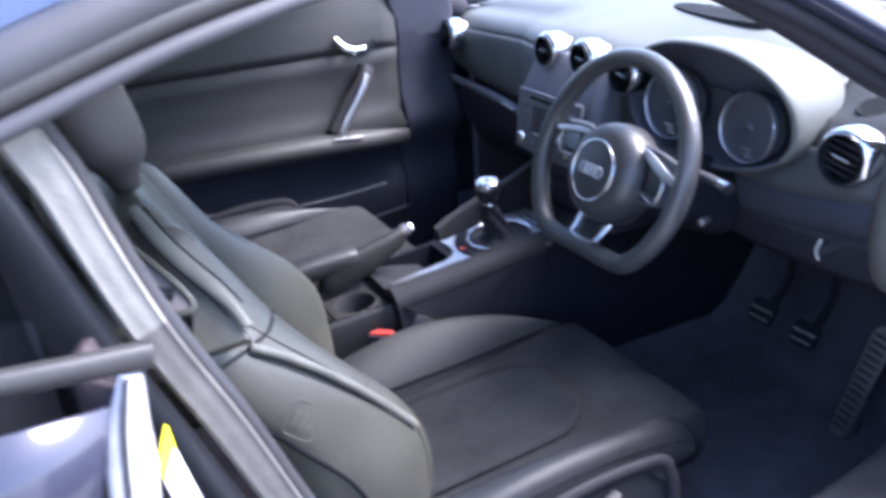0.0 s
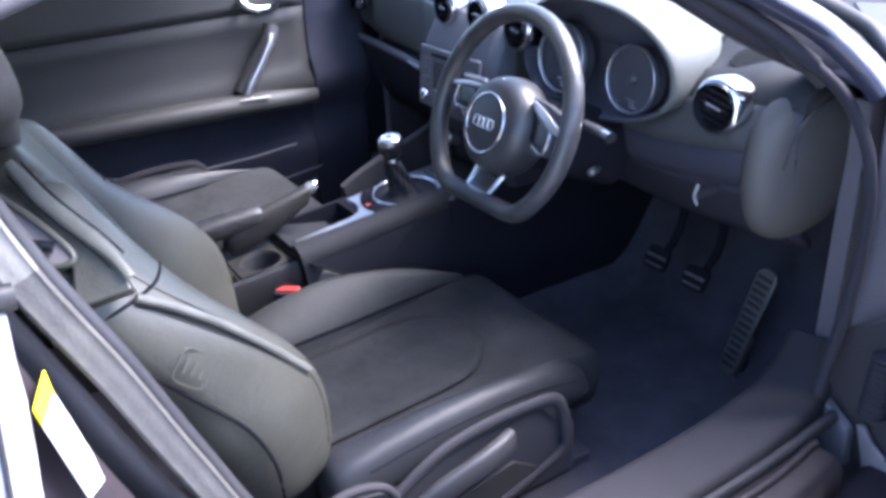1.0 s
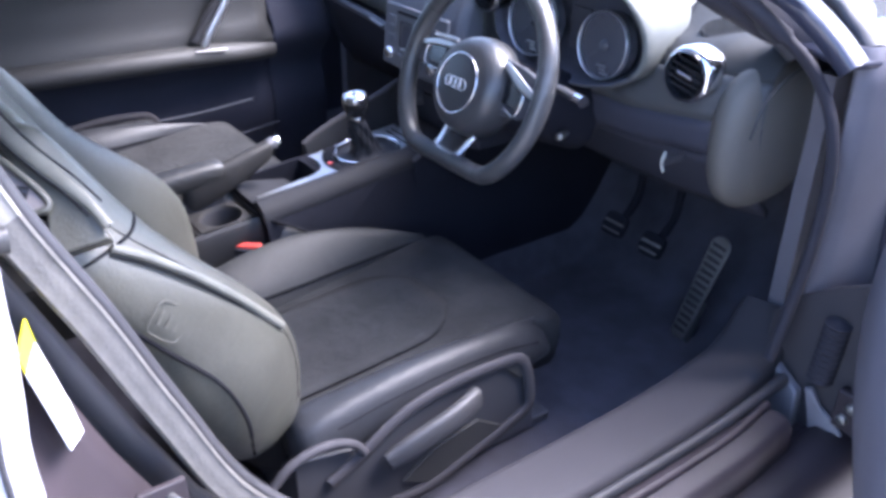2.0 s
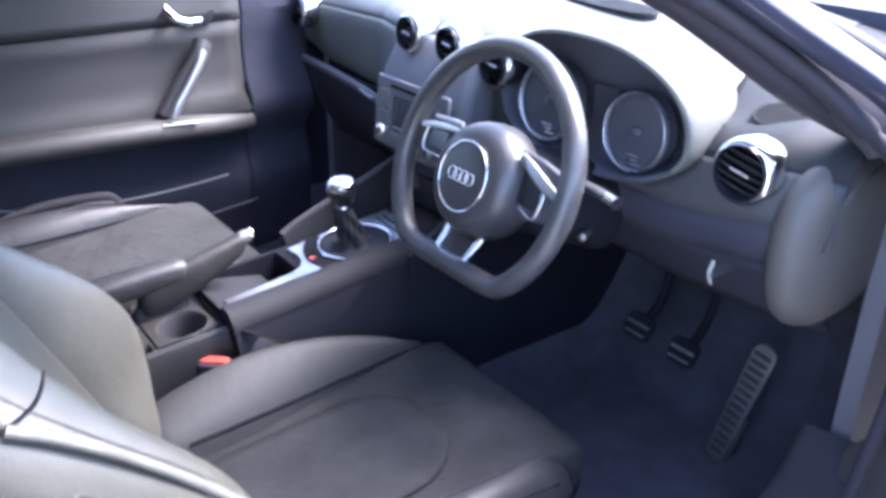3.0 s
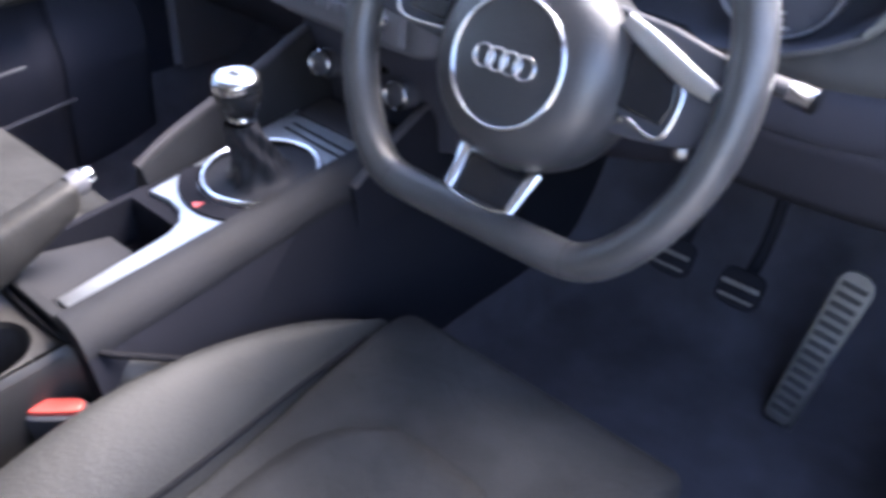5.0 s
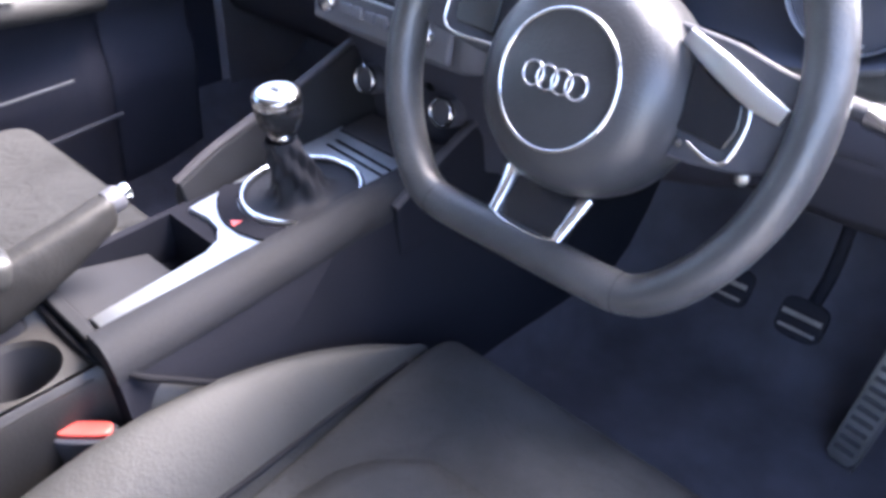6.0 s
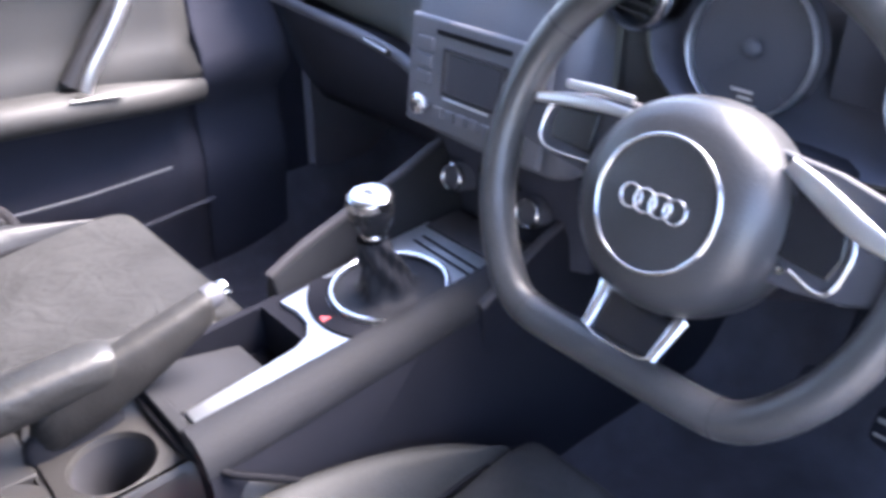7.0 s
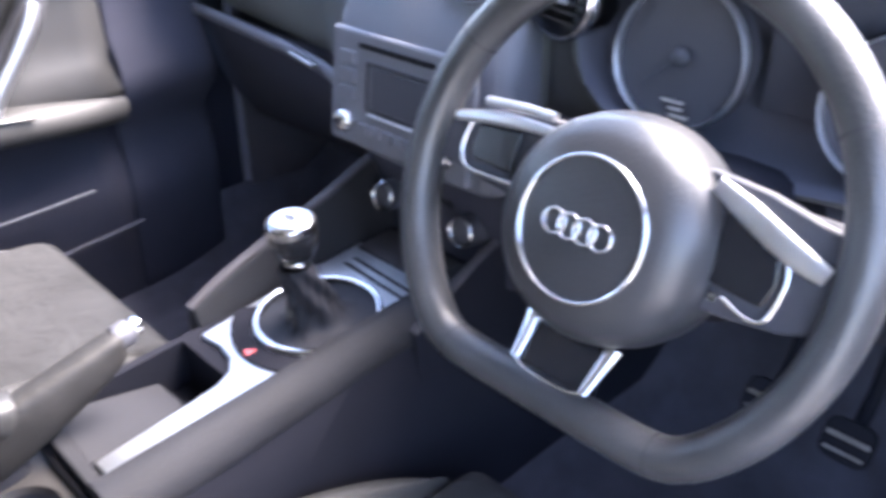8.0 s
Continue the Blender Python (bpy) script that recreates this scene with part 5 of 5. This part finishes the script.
part("grip", loft([[(c + a, y, z + b) for a, b in ring(w, h, 18, 3.0)] for c, y, z, w, h in ((-0.036, -0.40, 0.470, 0.016, 0.034), (-0.036, -0.35, 0.486, 0.0175, 0.036), (-0.037, -0.305, 0.499, 0.018, 0.033), (-0.039, -0.26, 0.514, 0.0175, 0.027), (-0.041, -0.225, 0.527, 0.0165, 0.0215), (-0.042, -0.208, 0.5335, 0.0155, 0.0185), (-0.0425, -0.202, 0.536, 0.012, 0.013))]), GRIP, brake, "worn leather grip", sub=1)
part("button_sleeve", lathe([(0.013, -0.006), (0.013, 0.008), (0.010, 0.011), (0.001, 0.011)], axis_pose((-0.0435, -0.201, 0.542), (-0.04, 1, 0.26)), 20), PLASTIC, brake)
part("button", lathe([(0.0095, 0.0), (0.0095, 0.008), (0.0075, 0.011), (0.001, 0.011)], axis_pose((-0.0437, -0.192, 0.5455), (-0.04, 1, 0.26)), 20), CHROME, brake, "chrome release button")
part("gaiter", loft([[(x * k - 0.036, y * k - 0.36, z) for x, y in ring(0.013, 0.05, 16, 3)] for z, k in ((0.43, 1.0), (0.46, 0.95), (0.475, 0.7))]), BOOT, brake)

armrest = thing("armrest_bolster", (-0.05, -0.5, 0.45), "narrow grey leather armrest with a rounded front end", "armrest")
ARM = material("armrest leather", (0.0185, 0.0185, 0.018), 0.5, grain=0.5, grain_size=320, vary=0.12, crease=0.15)
AR = spline([(-0.04, -0.70, 0.496), (-0.041, -0.55, 0.504), (-0.042, -0.42, 0.511), (-0.043, -0.335, 0.514), (-0.043, -0.302, 0.51)], 5)
part("pad", sweep(AR, ring(0.025, 0.023, 16, 3.0), sizes=[1.0] * 17 + [0.97, 0.88, 0.7, 0.4]), ARM, armrest, sub=1)
part("support", box((-0.047, -0.6, 0.47), (0.035, 0.16, 0.07)), PLASTIC, armrest, bevel=0.008)

# ---- passenger door ----
pdoor = thing("passenger_door", (-0.68, -0.2, 0.2), "closed passenger door with grey trim, armrest and chrome handles", "car door")
DZ = (0.16, 0.30, 0.40, 0.48, 0.535, 0.56, 0.60, 0.625, 0.70, 0.775, 0.795, 0.86, 0.93, 0.955)
DXX = (-0.70, -0.69, -0.672, -0.695, -0.69, -0.635, -0.63, -0.66, -0.668, -0.668, -0.655, -0.66, -0.675, -0.70)


def door_zone(name, z0, z1, mat, label, n=8, y0=-0.95, y1=0.09):
    part(name, grid(lambda u, v: (lerp(DZ, DXX, z0 + (z1 - z0) * v) - 0.02 * max(0.0, (y0 + (y1 - y0) * u + 0.1) / 0.37) ** 3, y0 + (y1 - y0) * u, z0 + (z1 - z0) * v), 24, n), mat, pdoor, label, solid=0.006)


door_zone("upper_trim", 0.795, 0.955, TRIM, "grey upper trim", 8)
door_zone("insert", 0.545, 0.79, TRIM, "grey insert panel", 6)
door_zone("lower_panel", 0.16, 0.54, DOOR_DARK, "dark lower door panel", 12)
door_zone("insert_groove", 0.788, 0.797, SEAM, "", 1)
# door trim darkened here to paint in the shadow cast by the dash
door_zone("front_shadow", 0.16, 0.955, DOOR_DARK, "front end of the door with the dash's shadow painted on", 16, 0.093, 0.27)
part("door_armrest", sweep(spline([(-0.665, -0.9, 0.585), (-0.64, -0.6, 0.583), (-0.63, -0.3, 0.577), (-0.63, -0.1, 0.57), (-0.645, 0.0, 0.56), (-0.675, 0.08, 0.55)], 5), ring(0.045, 0.026, 14, 3)), TRIM, pdoor, "grey armrest ledge")
part("pocket_edge", sweep(spline([(-0.675, -0.62, 0.51), (-0.655, -0.5, 0.452), (-0.645, -0.35, 0.422), (-0.645, -0.15, 0.416), (-0.65, 0.02, 0.424)], 5), ring(0.003, 0.0026, 8)), STACK, pdoor, "curved pocket edge")
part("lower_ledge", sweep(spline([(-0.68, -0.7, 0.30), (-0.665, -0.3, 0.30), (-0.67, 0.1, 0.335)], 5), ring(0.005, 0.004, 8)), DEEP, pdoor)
pull = part("pull_handle", sweep(spline([(-0.60, -0.026, 0.742), (-0.592, -0.04, 0.715), (-0.588, -0.07, 0.672), (-0.588, -0.10, 0.632), (-0.592, -0.115, 0.602)], 4), ring(0.006, 0.0095, 12, 3)), SATIN, pdoor, "satin aluminium pull handle")
# dark backing added to stand in for the shaded hollow behind the handle
part("handle_shade", sweep(spline([(-0.64, -0.01, 0.755), (-0.63, -0.03, 0.715), (-0.63, -0.075, 0.66), (-0.63, -0.12, 0.60)], 4), ring(0.018, 0.02, 12, 3)), RUBBER, pull)
part("armrest_clip", sweep([(-0.588, -0.14, 0.592), (-0.586, -0.105, 0.591), (-0.586, -0.06, 0.588)], ring(0.0035, 0.0025, 8)), STEEL, pdoor)
cupp = part("lever_cup", prism(ring(0.058, 0.026, 24, 2.6), axis_pose((-0.662, -0.03, 0.812), (1, 0, 0.1), (0, 1, -0.12)), 0.008), GLOSS, pdoor, "dark handle recess", bevel=0.002)
part("lever", sweep(spline([(-0.648, -0.085, 0.832), (-0.635, -0.07, 0.812), (-0.63, -0.045, 0.800), (-0.632, -0.012, 0.800)], 4), ring(0.007, 0.009, 10, 3)), CHROME, cupp, "chrome door lever")
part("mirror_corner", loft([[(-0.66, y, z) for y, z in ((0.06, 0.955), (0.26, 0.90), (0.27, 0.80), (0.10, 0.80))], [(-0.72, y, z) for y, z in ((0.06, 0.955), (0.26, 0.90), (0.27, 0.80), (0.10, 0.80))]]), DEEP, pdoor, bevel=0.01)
part("side_window", grid(lambda u, v: (-0.715 + 0.09 * v, -0.85 + 1.0 * u, 0.95 + 0.17 * v), 6, 3), CLEAR, pdoor).visible_shadow = False
